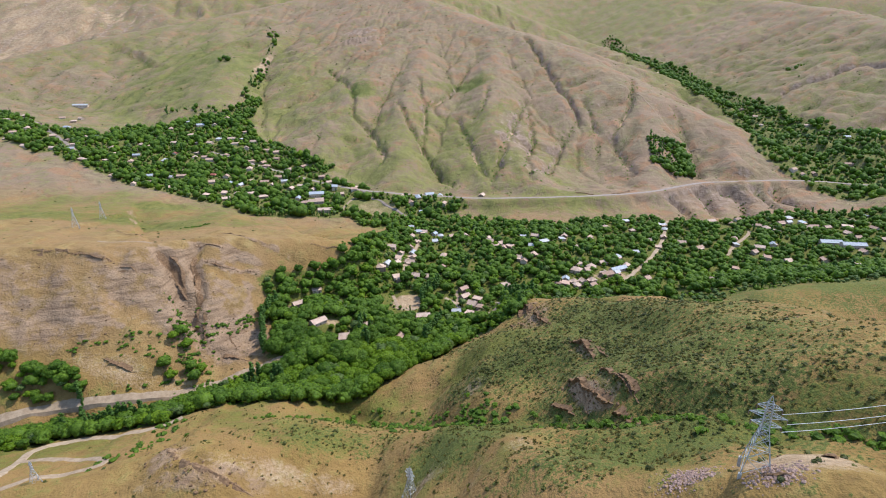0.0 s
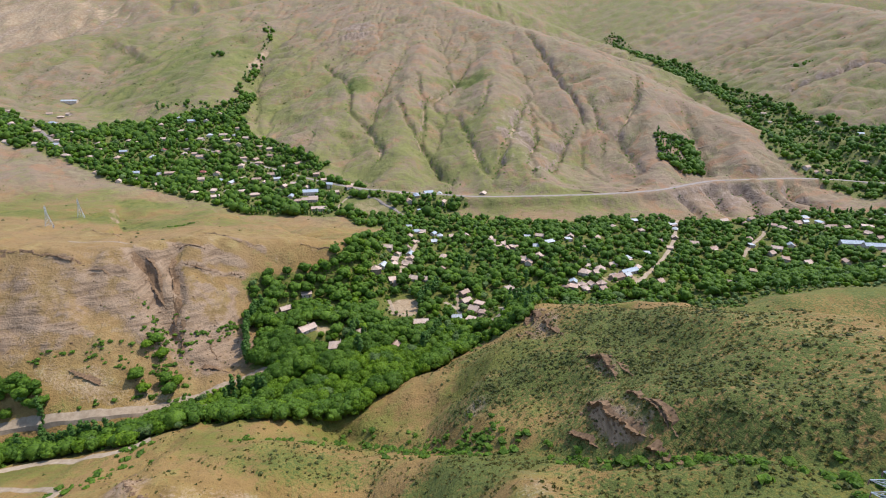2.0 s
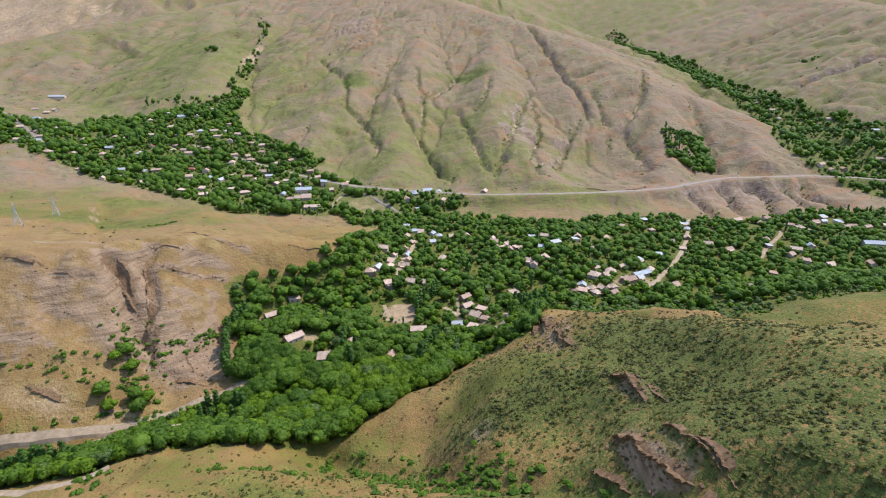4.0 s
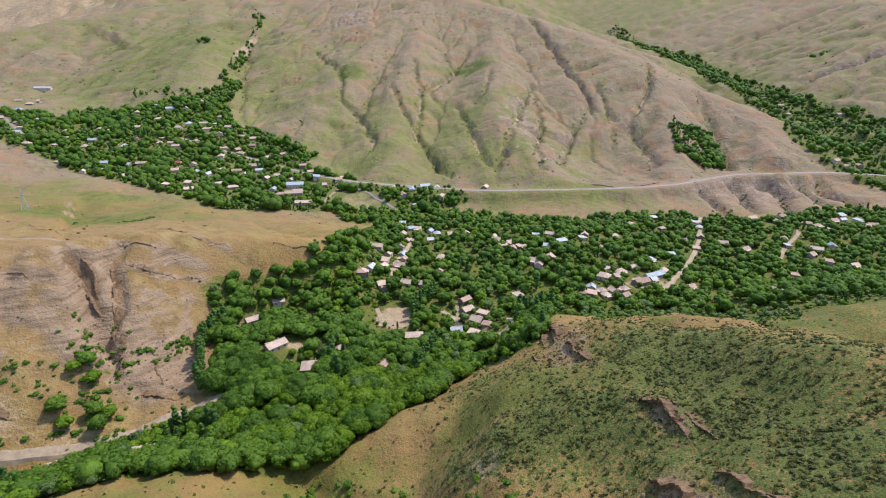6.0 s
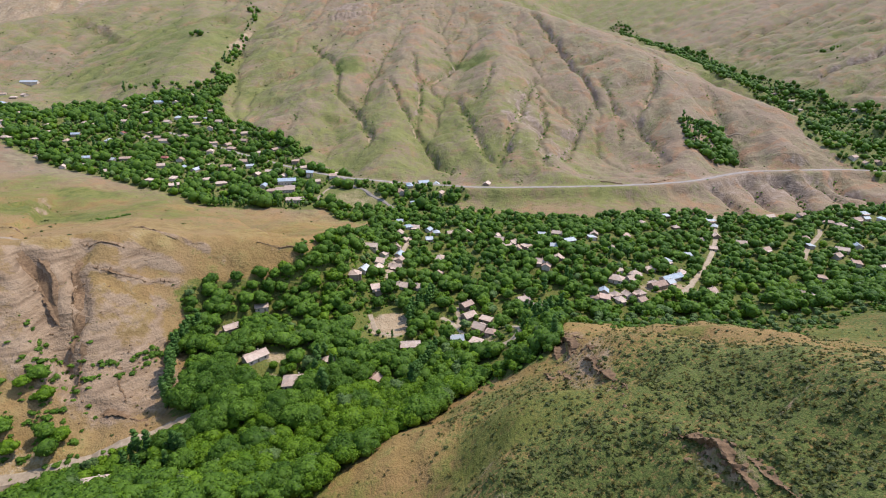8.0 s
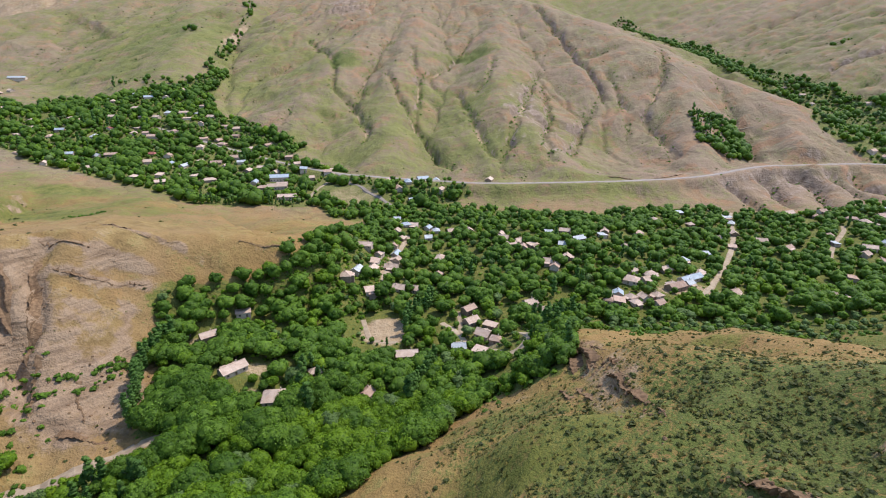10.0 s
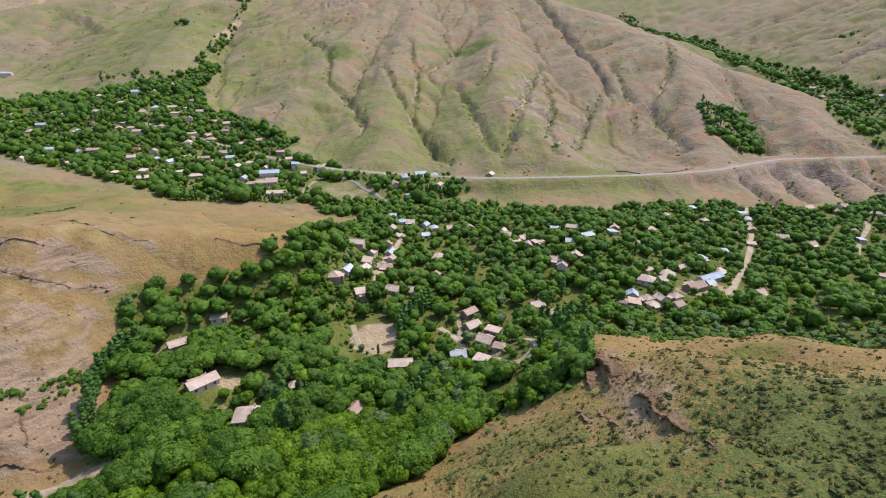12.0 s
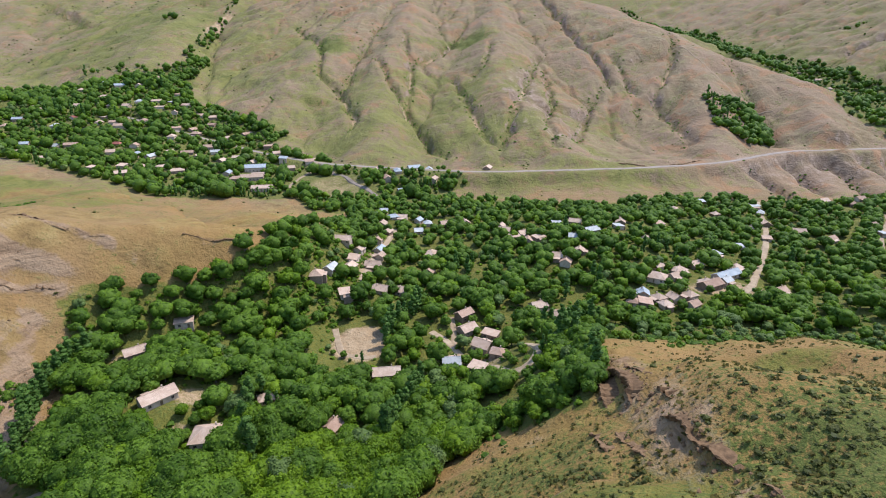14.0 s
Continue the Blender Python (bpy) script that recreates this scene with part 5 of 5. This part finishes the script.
# the nearest stretch of the wood as single trees, the rest joined
order = np.argsort(np.hypot(0.55 * (tx + 55), ty - 360))
single = set(order[:300].tolist())
rows = []
for j in range(len(tx)):
    if j in single:
        near_tree(tkind[j], j % 4, Matrix.LocRotScale((tx[j], ty[j], tz[j]), Euler((0, 0, tturn[j])), (tsize[j],) * 3))
    else:
        rows.append((tx[j], ty[j], tz[j], tsize[j], tturn[j], tkind[j]))
merged("village_trees", [r for r in rows if r[1] < 432 and r[0] < 60], FULL, "dense wood of many {}s below the village", "trees")
merged("village_trees", [r for r in rows if r[1] < 520 and not (r[1] < 432 and r[0] < 60)], MID, "wood of many {}s round the village", "trees")
merged("village_trees", [r for r in rows if r[1] >= 520], MID_FAR, "wood of many {}s in the upper village", "trees")

fx_, fy_ = [], []
for poly, spacing, seed, thin in ((UPPER_WOOD, 7.7, 21, 0.08), (BACK_WOOD, 10.0, 22, 0.05), (ORCHARD, 6.5, 23, 0.15), *[(poly, 10.0, 30 + k, 0.62) for k, poly in enumerate(SLOPE_WOODS)]):
    x, y = scatter(poly, spacing, seed, 1.5, thin)
    keep = gnoise(x / 28, y / 28, 143) > -0.62
    fx_.append(x[keep])
    fy_.append(y[keep])
fx_, fy_ = np.concatenate(fx_), np.concatenate(fy_)
fk = pick_kind(fx_, fy_, RNG)
fz = drape(fx_, fy_) - 0.1
fs_ = np.clip(np.exp(RNG.normal(0.08, 0.36, len(fx_))), 0.45, 1.8) * np.clip(1 + 0.6 * gnoise(fx_ / 34, fy_ / 34, 148), 0.6, 1.35) * openness(fx_, fy_) * 0.8
merged("far_trees", list(zip(fx_, fy_, fz, fs_, RNG.uniform(0, 6.283, len(fx_)), fk)), FAR, "far wood of many {}s among the houses", "trees")
# ---------------------------------------------------------------- pylons and wires
def beam(bm, a, b, r):
    """A square steel member between two points."""
    a, b = Vector(a), Vector(b)
    w = (b - a).normalized()
    u = w.cross(Vector((0.31, 0.17, 0.94))).normalized()
    v = w.cross(u)
    ring = [[bm.verts.new(p + u * (r * x) + v * (r * y)) for x, y in ((-1, -1), (1, -1), (1, 1), (-1, 1))] for p in (a, b)]
    for i in range(4):
        bm.faces.new((ring[0][i], ring[0][(i + 1) % 4], ring[1][(i + 1) % 4], ring[1][i]))
    bm.faces.new(ring[0][::-1])
    bm.faces.new(ring[1])


LEVELS = [(0, 4.2), (5.5, 3.2), (10.5, 2.3), (14.5, 1.5), (17.0, 1.1), (20.0, 0.95), (23.0, 0.85), (25.5, 0.75)]


def pylon():
    """A lattice tower: four legs, braced panels, six arms with insulator strings, a peak and footings."""
    root = tagged(new("pylon"), "grey galvanised lattice power pylon standing on a hillside", "pylon", "power pylons")
    corner = ((-1, -1), (1, -1), (1, 1), (-1, 1))
    for cx, cy in corner:
        bm = bmesh.new()
        r, loops = 0.12, []
        for z, w in [(-3.5, 4.2), *LEVELS]:
            loops.append([bm.verts.new((cx * w + r * ax, cy * w + r * ay, z)) for ax, ay in corner])
        for lo, hi in zip(loops, loops[1:]):
            for i in range(4):
                bm.faces.new((lo[i], lo[(i + 1) % 4], hi[(i + 1) % 4], hi[i]))
        bm.faces.new(loops[0][::-1])
        bm.faces.new(loops[-1])
        leg = part("leg", bm, root, "", M_STEEL)
        bm = bmesh.new()
        block(bm, cx * 4.2 - 0.5, cy * 4.2 - 0.5, -3.5, cx * 4.2 + 0.5, cy * 4.2 + 0.5, 0.25)
        part("footing", bm, leg, "concrete footing", M_CONCRETE)
    for (z0, w0), (z1, w1) in zip(LEVELS, LEVELS[1:]):
        for (ax, ay), (bx, by) in zip(corner, corner[1:] + corner[:1]):
            for a, b in (((ax * w0, ay * w0, z0), (bx * w1, by * w1, z1)), ((bx * w0, by * w0, z0), (ax * w1, ay * w1, z1)), ((ax * w1, ay * w1, z1), (bx * w1, by * w1, z1))):
                bm = bmesh.new()
                beam(bm, a, b, 0.065)
                part("brace", bm, root, "", M_STEEL)
    for z, reach in ((17.2, 4.2), (20.4, 5.2), (23.4, 3.4)):
        for sgn in (-1, 1):
            tip = (sgn * reach, 0, z + 0.5)
            for cy in (-0.9, 0.9):
                for a, b, r in (((sgn * 0.9, cy, z), tip, 0.08), ((sgn * 0.85, cy, z + 1.5), tip, 0.07), ((sgn * (0.9 + reach) * 0.5, cy * 0.5, z + 0.25), (sgn * 0.85, cy, z + 1.5), 0.05)):
                    bm = bmesh.new()
                    beam(bm, a, b, r)
                    part("crossarm_member", bm, root, "", M_STEEL)
            bm = bmesh.new()
            for k in range(5):
                block(bm, sgn * reach - 0.13, -0.13, z + 0.3 - 0.28 * k - 0.12, sgn * reach + 0.13, 0.13, z + 0.3 - 0.28 * k)
            block(bm, sgn * reach - 0.04, -0.04, z - 1.1, sgn * reach + 0.04, 0.04, z + 0.45)
            part("insulator", bm, root, "brown insulator string", M_GLASSY)
    bm = bmesh.new()
    for cx, cy in corner:
        beam(bm, (cx * 0.75, cy * 0.75, 25.5), (0, 0, 28), 0.07)
    part("peak", bm, root, "", M_STEEL)
    return root


PYLONS = [(74, 103, 0.74, -28), (-14, 182, 0.76, -40), (-198, 209, 0.6, -30), (-368, 518, 1.0, -60), (-384, 587, 1.0, -60), (170, 112, 0.74, -28)]
first = pylon()
for i, (x, y, size, turn) in enumerate(PYLONS):
    m = Matrix.LocRotScale((x, y, float(drape(x, y)) + 0.2), Euler((0, 0, radians(turn))), (size,) * 3)
    if i:
        copy_thing(first, m)
    else:
        first.matrix_basis = m
bpy.context.view_layer.update()


def wire(a, b, sag, r=0.045):
    bm = bmesh.new()
    pts = [a + (b - a) * q - Vector((0, 0, sag * 4 * q * (1 - q))) for q in np.linspace(0, 1, 24)]
    flat = (b - a).cross(Vector((0, 0, 1))).normalized()
    loops = [[bm.verts.new(p + flat * (r * u) + Vector((0, 0, r * v))) for u, v in ((-1, -1), (1, -1), (1, 1), (-1, 1))] for p in pts]
    for lo, hi in zip(loops, loops[1:]):
        for i in range(4):
            bm.faces.new((lo[i], lo[(i + 1) % 4], hi[(i + 1) % 4], hi[i]))
    bm.faces.new(loops[0][::-1])
    bm.faces.new(loops[-1])
    return tagged(new("power_line", mesh_of("power_line", bm, M_STEEL)), "pale sagging power line between two pylons", "power line", "power lines")


ma, mb = first.matrix_basis, Matrix.LocRotScale((170, 112, float(drape(170, 112)) + 0.2), Euler((0, 0, radians(-28))), (0.74, 0.74, 0.74))
for sx, z in ((4.2, 16.1), (5.2, 19.3), (3.4, 22.3)):
    wire(ma @ Vector((sx, 0, z)), mb @ Vector((sx, 0, z)), 4.0)
# ---------------------------------------------------------------- scrub and loose rock
def bushes(rng, blobs, leaves, leaf):
    pieces = []
    v, f = ICO1
    for k in range(blobs):
        c = np.array([rng.normal() * 0.35, rng.normal() * 0.35, 0.35])
        pieces.append((c + v * (1 + 0.3 * rng.normal(size=(len(v), 1))) * np.array([0.7, 0.7, 0.5]), f))
    for k in range(leaves):
        d = rng.normal(size=3)
        d[2] = abs(d[2])
        d /= np.linalg.norm(d)
        p = d * np.array([0.95, 0.95, 0.85]) * rng.uniform(0.8, 1.15)
        u = np.cross(d, rng.normal(size=3))
        u /= np.linalg.norm(u)
        w = np.cross(d, u)
        pieces.append((np.array([p - u * leaf, p - w * leaf * 0.7, p + u * leaf, p + w * leaf * 0.7]), np.array([(0, 1, 2), (0, 2, 3)])))
    return join(pieces)


def strew(name, mat, lib, x, y, size, label, category, flat=1.0):
    z = drape(x, y) - 0.05
    vs, fs, ts, n = [], [], [], 0
    rng = np.random.default_rng(len(x))
    for j in range(len(x)):
        v, f = lib[j % len(lib)]
        a = rng.uniform(0, 6.283)
        c, s = math.cos(a), math.sin(a)
        vs.append(np.column_stack([x[j] + size[j] * (c * v[:, 0] - s * v[:, 1]), y[j] + size[j] * (s * v[:, 0] + c * v[:, 1]), z[j] + size[j] * flat * v[:, 2]]))
        fs.append(f + n)
        ts.append(np.full(len(v), (j * 0.618) % 1.0))
        n += len(v)
    return tagged(new(name, sheet(name, np.vstack(vs), np.vstack(fs), mat, np.concatenate(ts))), label, category, kind="stuff")


def by_density(rng, count, x0, x1, y0, y1, field):
    x, y = rng.uniform(x0, x1, count), rng.uniform(y0, y1, count)
    ok = (rng.uniform(size=count) < field(x, y)) & clear_of(x, y, 0.8)
    for poly in WOODS[:4]:
        ok &= ~inside(x, y, poly)
    return x[ok], y[ok]


brng = np.random.default_rng(77)
LOW = [bushes(brng, 1, 8, 0.42) for _ in range(5)]
BUSH = [bushes(brng, 2, 16, 0.34) for _ in range(5)]
BUSH_FAR = [bushes(brng, 1, 4, 0.45) for _ in range(4)]
x, y = by_density(brng, 30000, -260, 260, 90, 470, lambda x, y: np.clip(spread(x, y, SCRUBS) * (0.45 + 0.9 * gnoise(x / 14, y / 14, 151)) + 0.012, 0, 1))
strew("hillside_scrub", M_SCRUB, LOW, x, y, 0.25 + 1.25 * brng.uniform(0, 1, len(x)) ** 2.2, "low dark green scrub on the dry slopes", "scrub", 0.8)
# close scrub on the near hill's shaded flanks
x, y = [], []
for cx, cy, wide, deep, n in ((91, 200, 13, 26, 850), (92, 245, 14, 20, 650), (95, 284, 13, 18, 700), (50, 266, 18, 14, 750), (20, 271, 13, 10, 440), (100, 160, 16, 10, 320), (85, 315, 10, 14, 320), (30, 332, 18, 18, 420), (130, 102, 20, 6, 200)):
    a, b = brng.normal(cx, wide, n), brng.normal(cy, deep, n)
    k = (gnoise(a / 9, b / 9, 158) + 0.5 * gnoise(a / 4, b / 4, 159) > -0.2) & ~inside(a, b, VILLAGE_WOOD) & ~inside(a, b, GORGE_WOOD)
    x.append(a[k])
    y.append(b[k])
x, y = np.concatenate(x), np.concatenate(y)
strew("close_scrub", M_SCRUB, LOW, x, y, 0.3 + 1.1 * brng.uniform(0, 1, len(x)) ** 2.6, "dense dark green scrub on the hill's flanks", "scrub", 0.75)
# tufts of grass and herbs on the near slopes
def tuft(rng, blades):
    pieces = []
    for k in range(blades):
        a, h = rng.uniform(0, 6.283), rng.uniform(0.5, 1.0)
        u = np.array([math.cos(a), math.sin(a), 0])
        c = 0.35 * rng.normal(size=3) * (1, 1, 0)
        lean = 0.45 * np.array([-u[1], u[0], 0])
        pieces.append((np.array([c - u * 0.5, c + u * 0.5, c + u * 0.28 + lean + (0, 0, h), c - u * 0.28 + lean + (0, 0, h)]), np.array([(0, 1, 2), (0, 2, 3)])))
    return join(pieces)


M_TUFT = leaf_material("dry_tuft", (0.075, 0.080, 0.016), (0.240, 0.190, 0.058))
TUFTS = [tuft(brng, 5) for _ in range(6)]
x, y = by_density(brng, 60000, -160, 230, 120, 440, lambda x, y: np.clip((0.10 + spread(x, y, SCRUBS)) * (0.5 + 0.7 * gnoise(x / 11, y / 11, 161)), 0, 1))
strew("grass_tufts", M_TUFT, TUFTS, x, y, 0.35 + 0.75 * brng.uniform(0, 1, len(x)) ** 1.6, "dry olive grass tufts on the near hillsides", "grass", 0.8)
# green thickets in the gullies
x, y = [], []
for pts, n, wide in (([(-60, 298), (-30, 274), (8, 246), (30, 218)], 150, 6), ([(42, 204), (64, 178), (92, 150), (150, 95)], 130, 3), ([(-205, 392), (-196, 372), (-180, 345)], 70, 7), ([(100, 436), (180, 430), (240, 436)], 110, 5), ([(-165, 270), (-160, 245), (-175, 225)], 40, 6), ([(50, 400), (30, 385), (0, 378)], 60, 6), ([(20, 225), (-5, 250), (-30, 262)], 50, 8)):
    c = curve_points(pts, 1.0)
    k = brng.integers(0, len(c), n)
    x.append(c[k, 0] + brng.normal(size=n) * wide)
    y.append(c[k, 1] + brng.normal(size=n) * wide)
x, y = np.concatenate(x), np.concatenate(y)
strew("gully_thicket", M_LEAF, BUSH, x, y, brng.uniform(0.8, 2.3, len(x)), "fresh green bushes in the gullies", "bushes", 0.9)
def hollows(x, y):
    """More bushes in the hollows than on the backs."""
    dip = 0.25 * (drape(x - 22, y) + drape(x + 22, y) + drape(x, y - 22) + drape(x, y + 22)) - drape(x, y)
    return np.clip(0.05 + 0.10 * dip + 0.25 * gnoise(x / 60, y / 60, 153), 0.015, 1)


x, y = by_density(brng, 44000, -1100, 1300, 440, 2200, hollows)
strew("mountain_scrub", M_SCRUB, BUSH_FAR, x, y, (0.5 + 1.4 * brng.uniform(0, 1, len(x)) ** 2) * (1 + 0.6 * smooth(900, 1500, y)), "scattered dark bushes on the mountainsides", "scrub", 0.85)


# hedges and single bushes along the cuesta's old water channel and the tracks
x, y = [], []
for pts, n in (([(-271, 338), (-250, 348), (-236, 354), (-225, 361)], 18), ([(-197, 388), (-181, 390), (-161, 406), (-152, 421), (-152, 435)], 34), ([(-178, 392), (-170, 396), (-164, 402), (-161, 411)], 16), ([(-190, 378), (-185, 380), (-168, 390), (-156, 412)], 34), ([(-240, 318), (-215, 328), (-190, 340)], 22), ([(-215, 395), (-208, 372), (-196, 352)], 40), ([(-235, 352), (-205, 350), (-180, 345)], 36), ([(-120, 262), (-90, 268), (-62, 262)], 26), ([(-260, 300), (-215, 312)], 12), ([(-285, 560), (-255, 565)], 20), ([(-110, 505), (-92, 520), (-84, 545)], 14)):
    c = curve_points(pts, 1.0)
    k = brng.integers(0, len(c), n)
    x.append(c[k, 0] + brng.normal(size=n) * (1.0 if n < 35 else 5.0))
    y.append(c[k, 1] + brng.normal(size=n) * (1.0 if n < 35 else 5.0))
x, y = np.concatenate(x), np.concatenate(y)
strew("channel_bushes", M_LEAF, BUSH, x, y, brng.uniform(0.6, 2.0, len(x)), "green bushes along the old water channel and tracks", "bushes", 0.95)

# bushes along the mountain's ravines
x, y = [], []
for pts, depth, wide in RAVINES[5:]:
    c = curve_points([p[:2] for p in pts], 2.0)
    n = len(c) // 2
    k = brng.integers(0, len(c), n)
    x.append(c[k, 0] + brng.normal(size=n) * 5)
    y.append(c[k, 1] + brng.normal(size=n) * 5)
x, y = np.concatenate(x), np.concatenate(y)
strew("ravine_bushes", M_LEAF, BUSH_FAR, x, y, brng.uniform(0.8, 2.4, len(x)), "dark green bushes along the ravines", "bushes", 0.9)


def boulders(rng):
    v, f = ICO1
    w = v * (1 + 0.28 * rng.normal(size=(len(v), 1)))
    w = np.round(w * 2.2) / 2.2 * 0.55 + w * 0.45
    return w * np.array([1.0, 0.75, 0.6]), f


ROCKBITS = [boulders(brng) for _ in range(6)]
x, y = by_density(brng, 9000, -380, 160, 110, 480, lambda x, y: np.clip((spread(x, y, ROCKS) - 0.12) * (0.7 + 0.8 * gnoise(x / 9, y / 9, 155)), 0, 1))
strew("broken_rock", M_STONE, ROCKBITS, x, y, brng.uniform(0.25, 1.1, len(x)) ** 1.3, "broken red-brown rock on the ledges", "rocks")


def ledge(pts, tall, seed, proud=2.6):
    """A rock outcrop: a bedded slab that juts out of the hillside, its broken face leaning over the slope below."""
    rng = np.random.default_rng(seed)
    c = curve_points([p[:2] for p in pts], 0.7)
    n = len(c)
    t = np.gradient(c, axis=0)
    t /= np.linalg.norm(t, axis=1)[:, None]
    out = np.column_stack([-t[:, 1], t[:, 0]])
    # blocks of a few metres between upright joints
    cut = np.cumsum(rng.uniform(size=n) < 0.24)
    step_out, step_up = rng.normal(size=cut[-1] + 1)[cut], rng.normal(size=cut[-1] + 1)[cut]
    swell = np.clip(np.sin(np.pi * (np.arange(n) + 0.5) / n) * 2.2, 0, 1) ** 0.7
    back = drape(c[:, 0], c[:, 1]) + 0.25
    front = c + out * (proud * swell)[:, None]
    below = drape(front[:, 0], front[:, 1])
    lip = np.minimum(back + 0.12 * proud, below + tall) * swell + (below - 0.6) * (1 - swell) + 0.42 * step_up * swell
    rows = []
    for down, push in ((0.0, -proud * swell - 4.0), (0.0, -0.6 * proud * swell), (0.0, -0.5), (0.0, 0.0), (0.07, 0.12), (0.30, -0.35), (0.33, -0.85), (0.58, -1.0), (0.62, -1.5), (0.85, -1.7), (1.25, -1.4)):
        k = len(rows)
        jag = push + (0.45 * step_out + 0.22 * rng.normal(size=n)) * (k > 1) * swell
        p = front + out * jag[:, None]
        if k == 0:
            z = drape(p[:, 0], p[:, 1]) - 0.8
        elif k == 1:
            z = np.maximum(drape(p[:, 0], p[:, 1]) - 0.1, lip - 0.2) * swell + (drape(p[:, 0], p[:, 1]) - 0.6) * (1 - swell)
        else:
            z = lip - down * (lip - below + 1.0) + 0.10 * rng.normal(size=n)
        rows.append(np.column_stack([p, z]))
    v = np.stack(rows, 1)
    m, k = v.shape[:2]
    ids = np.arange(m * k).reshape(m, k)
    f = np.stack([ids[:-1, :-1], ids[:-1, 1:], ids[1:, 1:], ids[1:, :-1]], -1).reshape(-1, 4)
    f = np.vstack([f[:, [0, 1, 2]], f[:, [0, 2, 3]]])
    return tagged(new("rock_outcrop", sheet("rock_outcrop", v.reshape(-1, 3), f, M_STONE)), "dark red-brown rock ledge breaking out of the hillside", "rock outcrop", "rock ledges")


# the slabs of the near hill, its nose and the cuesta's gorge: edge line, height of the face, reach
LEDGES = [
    (SCARPS[0][0], 6.0, 2.4), (SCARPS[1][0], 6.5, 2.0), (SCARPS[2][0], 4.0, 1.6), (SCARPS[3][0], 3.0, 1.4), ([(75, 167), (72, 174), (68, 182)], 3.5, 1.6), (SCARPS[5][0], 3.4, 1.6),
    ([(62, 353), (66, 364), (66, 375), (68, 388)], 6.0, 2.8), ([(58, 360), (60, 374), (62, 388)], 4.5, 2.2), ([(70, 366), (71, 378), (73, 392)], 3.5, 1.8), ([(63, 386), (66, 396), (70, 406)], 4.0, 2.0),
    ([(50, 329), (49, 338), (50, 350)], 1.6, 0.9), ([(55, 326), (54, 335), (54, 344)], 1.2, 0.7), ([(67, 292), (67, 304)], 1.2, 0.7), ([(69, 344), (68, 354)], 1.6, 0.9), ([(80, 226), (80, 238), (79, 248)], 1.4, 0.8), ([(77, 176), (76, 188), (74, 198)], 2.0, 1.0),
    ([(-201, 402), (-206, 416), (-211, 428), (-216, 438)], 8.0, 3.0), ([(-207, 402), (-214, 409), (-221, 415), (-229, 421), (-241, 425)], 8.0, 3.0), ([(-211, 408), (-216, 419), (-224, 425), (-230, 428)], 6.0, 2.4), ([(-196, 392), (-199, 400), (-203, 410)], 6.0, 2.4), ([(-221, 336), (-232, 337), (-246, 340)], 4.0, 1.5), ([(-146, 363), (-160, 366), (-173, 367)], 4.0, 1.5), ([(-160, 372), (-170, 384), (-176, 398)], 2.2, 1.2), ([(-182, 368), (-190, 384), (-194, 400)], 2.2, 1.2),
    (SCARPS[7][0], 4.0, 1.6), (SCARPS[10][0][::-1], 1.8, 1.0),
    *[(pts[::-1], 0.4, 0.2) for pts in STRATA[:6]],
    ([(231, 795), (215, 800), (198, 803)], 4.0, 1.5), ([(302, 822), (275, 806), (251, 799)], 5.0, 1.5),
    ([(97, 100), (95, 105), (92, 110)], 1.8, 1.0), ([(82, 93), (78, 97), (73, 100)], 1.6, 1.0),
]
for k, (pts, tall, proud) in enumerate(LEDGES):
    ledge(pts, tall, 300 + k, proud)

x, y = [], []
for i, n, wide in ((0, 50, 3.0), (1, 70, 3.5), (4, 110, 4.0), (5, 40, 2.5), (6, 60, 2.0), (7, 70, 5.0)):
    c = curve_points([p[:2] for p in SCARPS[i][0]], 0.8)
    k = brng.integers(0, len(c), n)
    x.append(c[k, 0] - 2.0 + brng.normal(size=n) * wide)
    y.append(c[k, 1] + brng.normal(size=n) * wide)
x, y = np.concatenate(x), np.concatenate(y)
strew("fallen_rock", M_STONE, ROCKBITS, x, y, 0.3 + 1.0 * brng.uniform(0, 1, len(x)) ** 2.5, "fallen blocks of dark red-brown rock below the ledges", "rocks")

# rubble thrown out below the pylon's footing
x = np.concatenate([brng.normal(63, 3.0, 520), brng.normal(76, 3.0, 380)])
y = np.concatenate([brng.normal(111, 2.2, 520), brng.normal(98, 2.2, 380)])
strew("rubble", M_RUBBLE, ROCKBITS, x, y, 0.15 + 0.5 * brng.uniform(0, 1, len(x)) ** 2, "pinkish broken rubble spilled below the pylon", "rocks")

# undergrowth that fills the wood between the crowns
x, y = [], []
for poly, spacing, seed in ((GORGE_WOOD, 6.0, 61), (VILLAGE_WOOD, 7.0, 62)):
    a, b = scatter(poly, spacing, seed, 0.3, 0.1)
    k = (b < 600) & (a < 330)
    x.append(a[k])
    y.append(b[k])
a, b = scatter(VILLAGE_WOOD, 3.8, 63, 0.3, 0.1)
k = (a < -38) & (a > -120) & (b > 468) & (b < 575)
x, y = np.concatenate([*x, a[k]]), np.concatenate([*y, b[k]])
shade = brng.uniform(size=len(x)) < 0.6
for keep, mat, word in ((shade, M_LEAF, "green"), (~shade, M_LEAF_BRIGHT, "fresh green")):
    strew("undergrowth", mat, BUSH_FAR, x[keep], y[keep], brng.uniform(1.0, 2.6, int(keep.sum())), f"{word} bushes and garden growth under the trees", "bushes", 0.8)
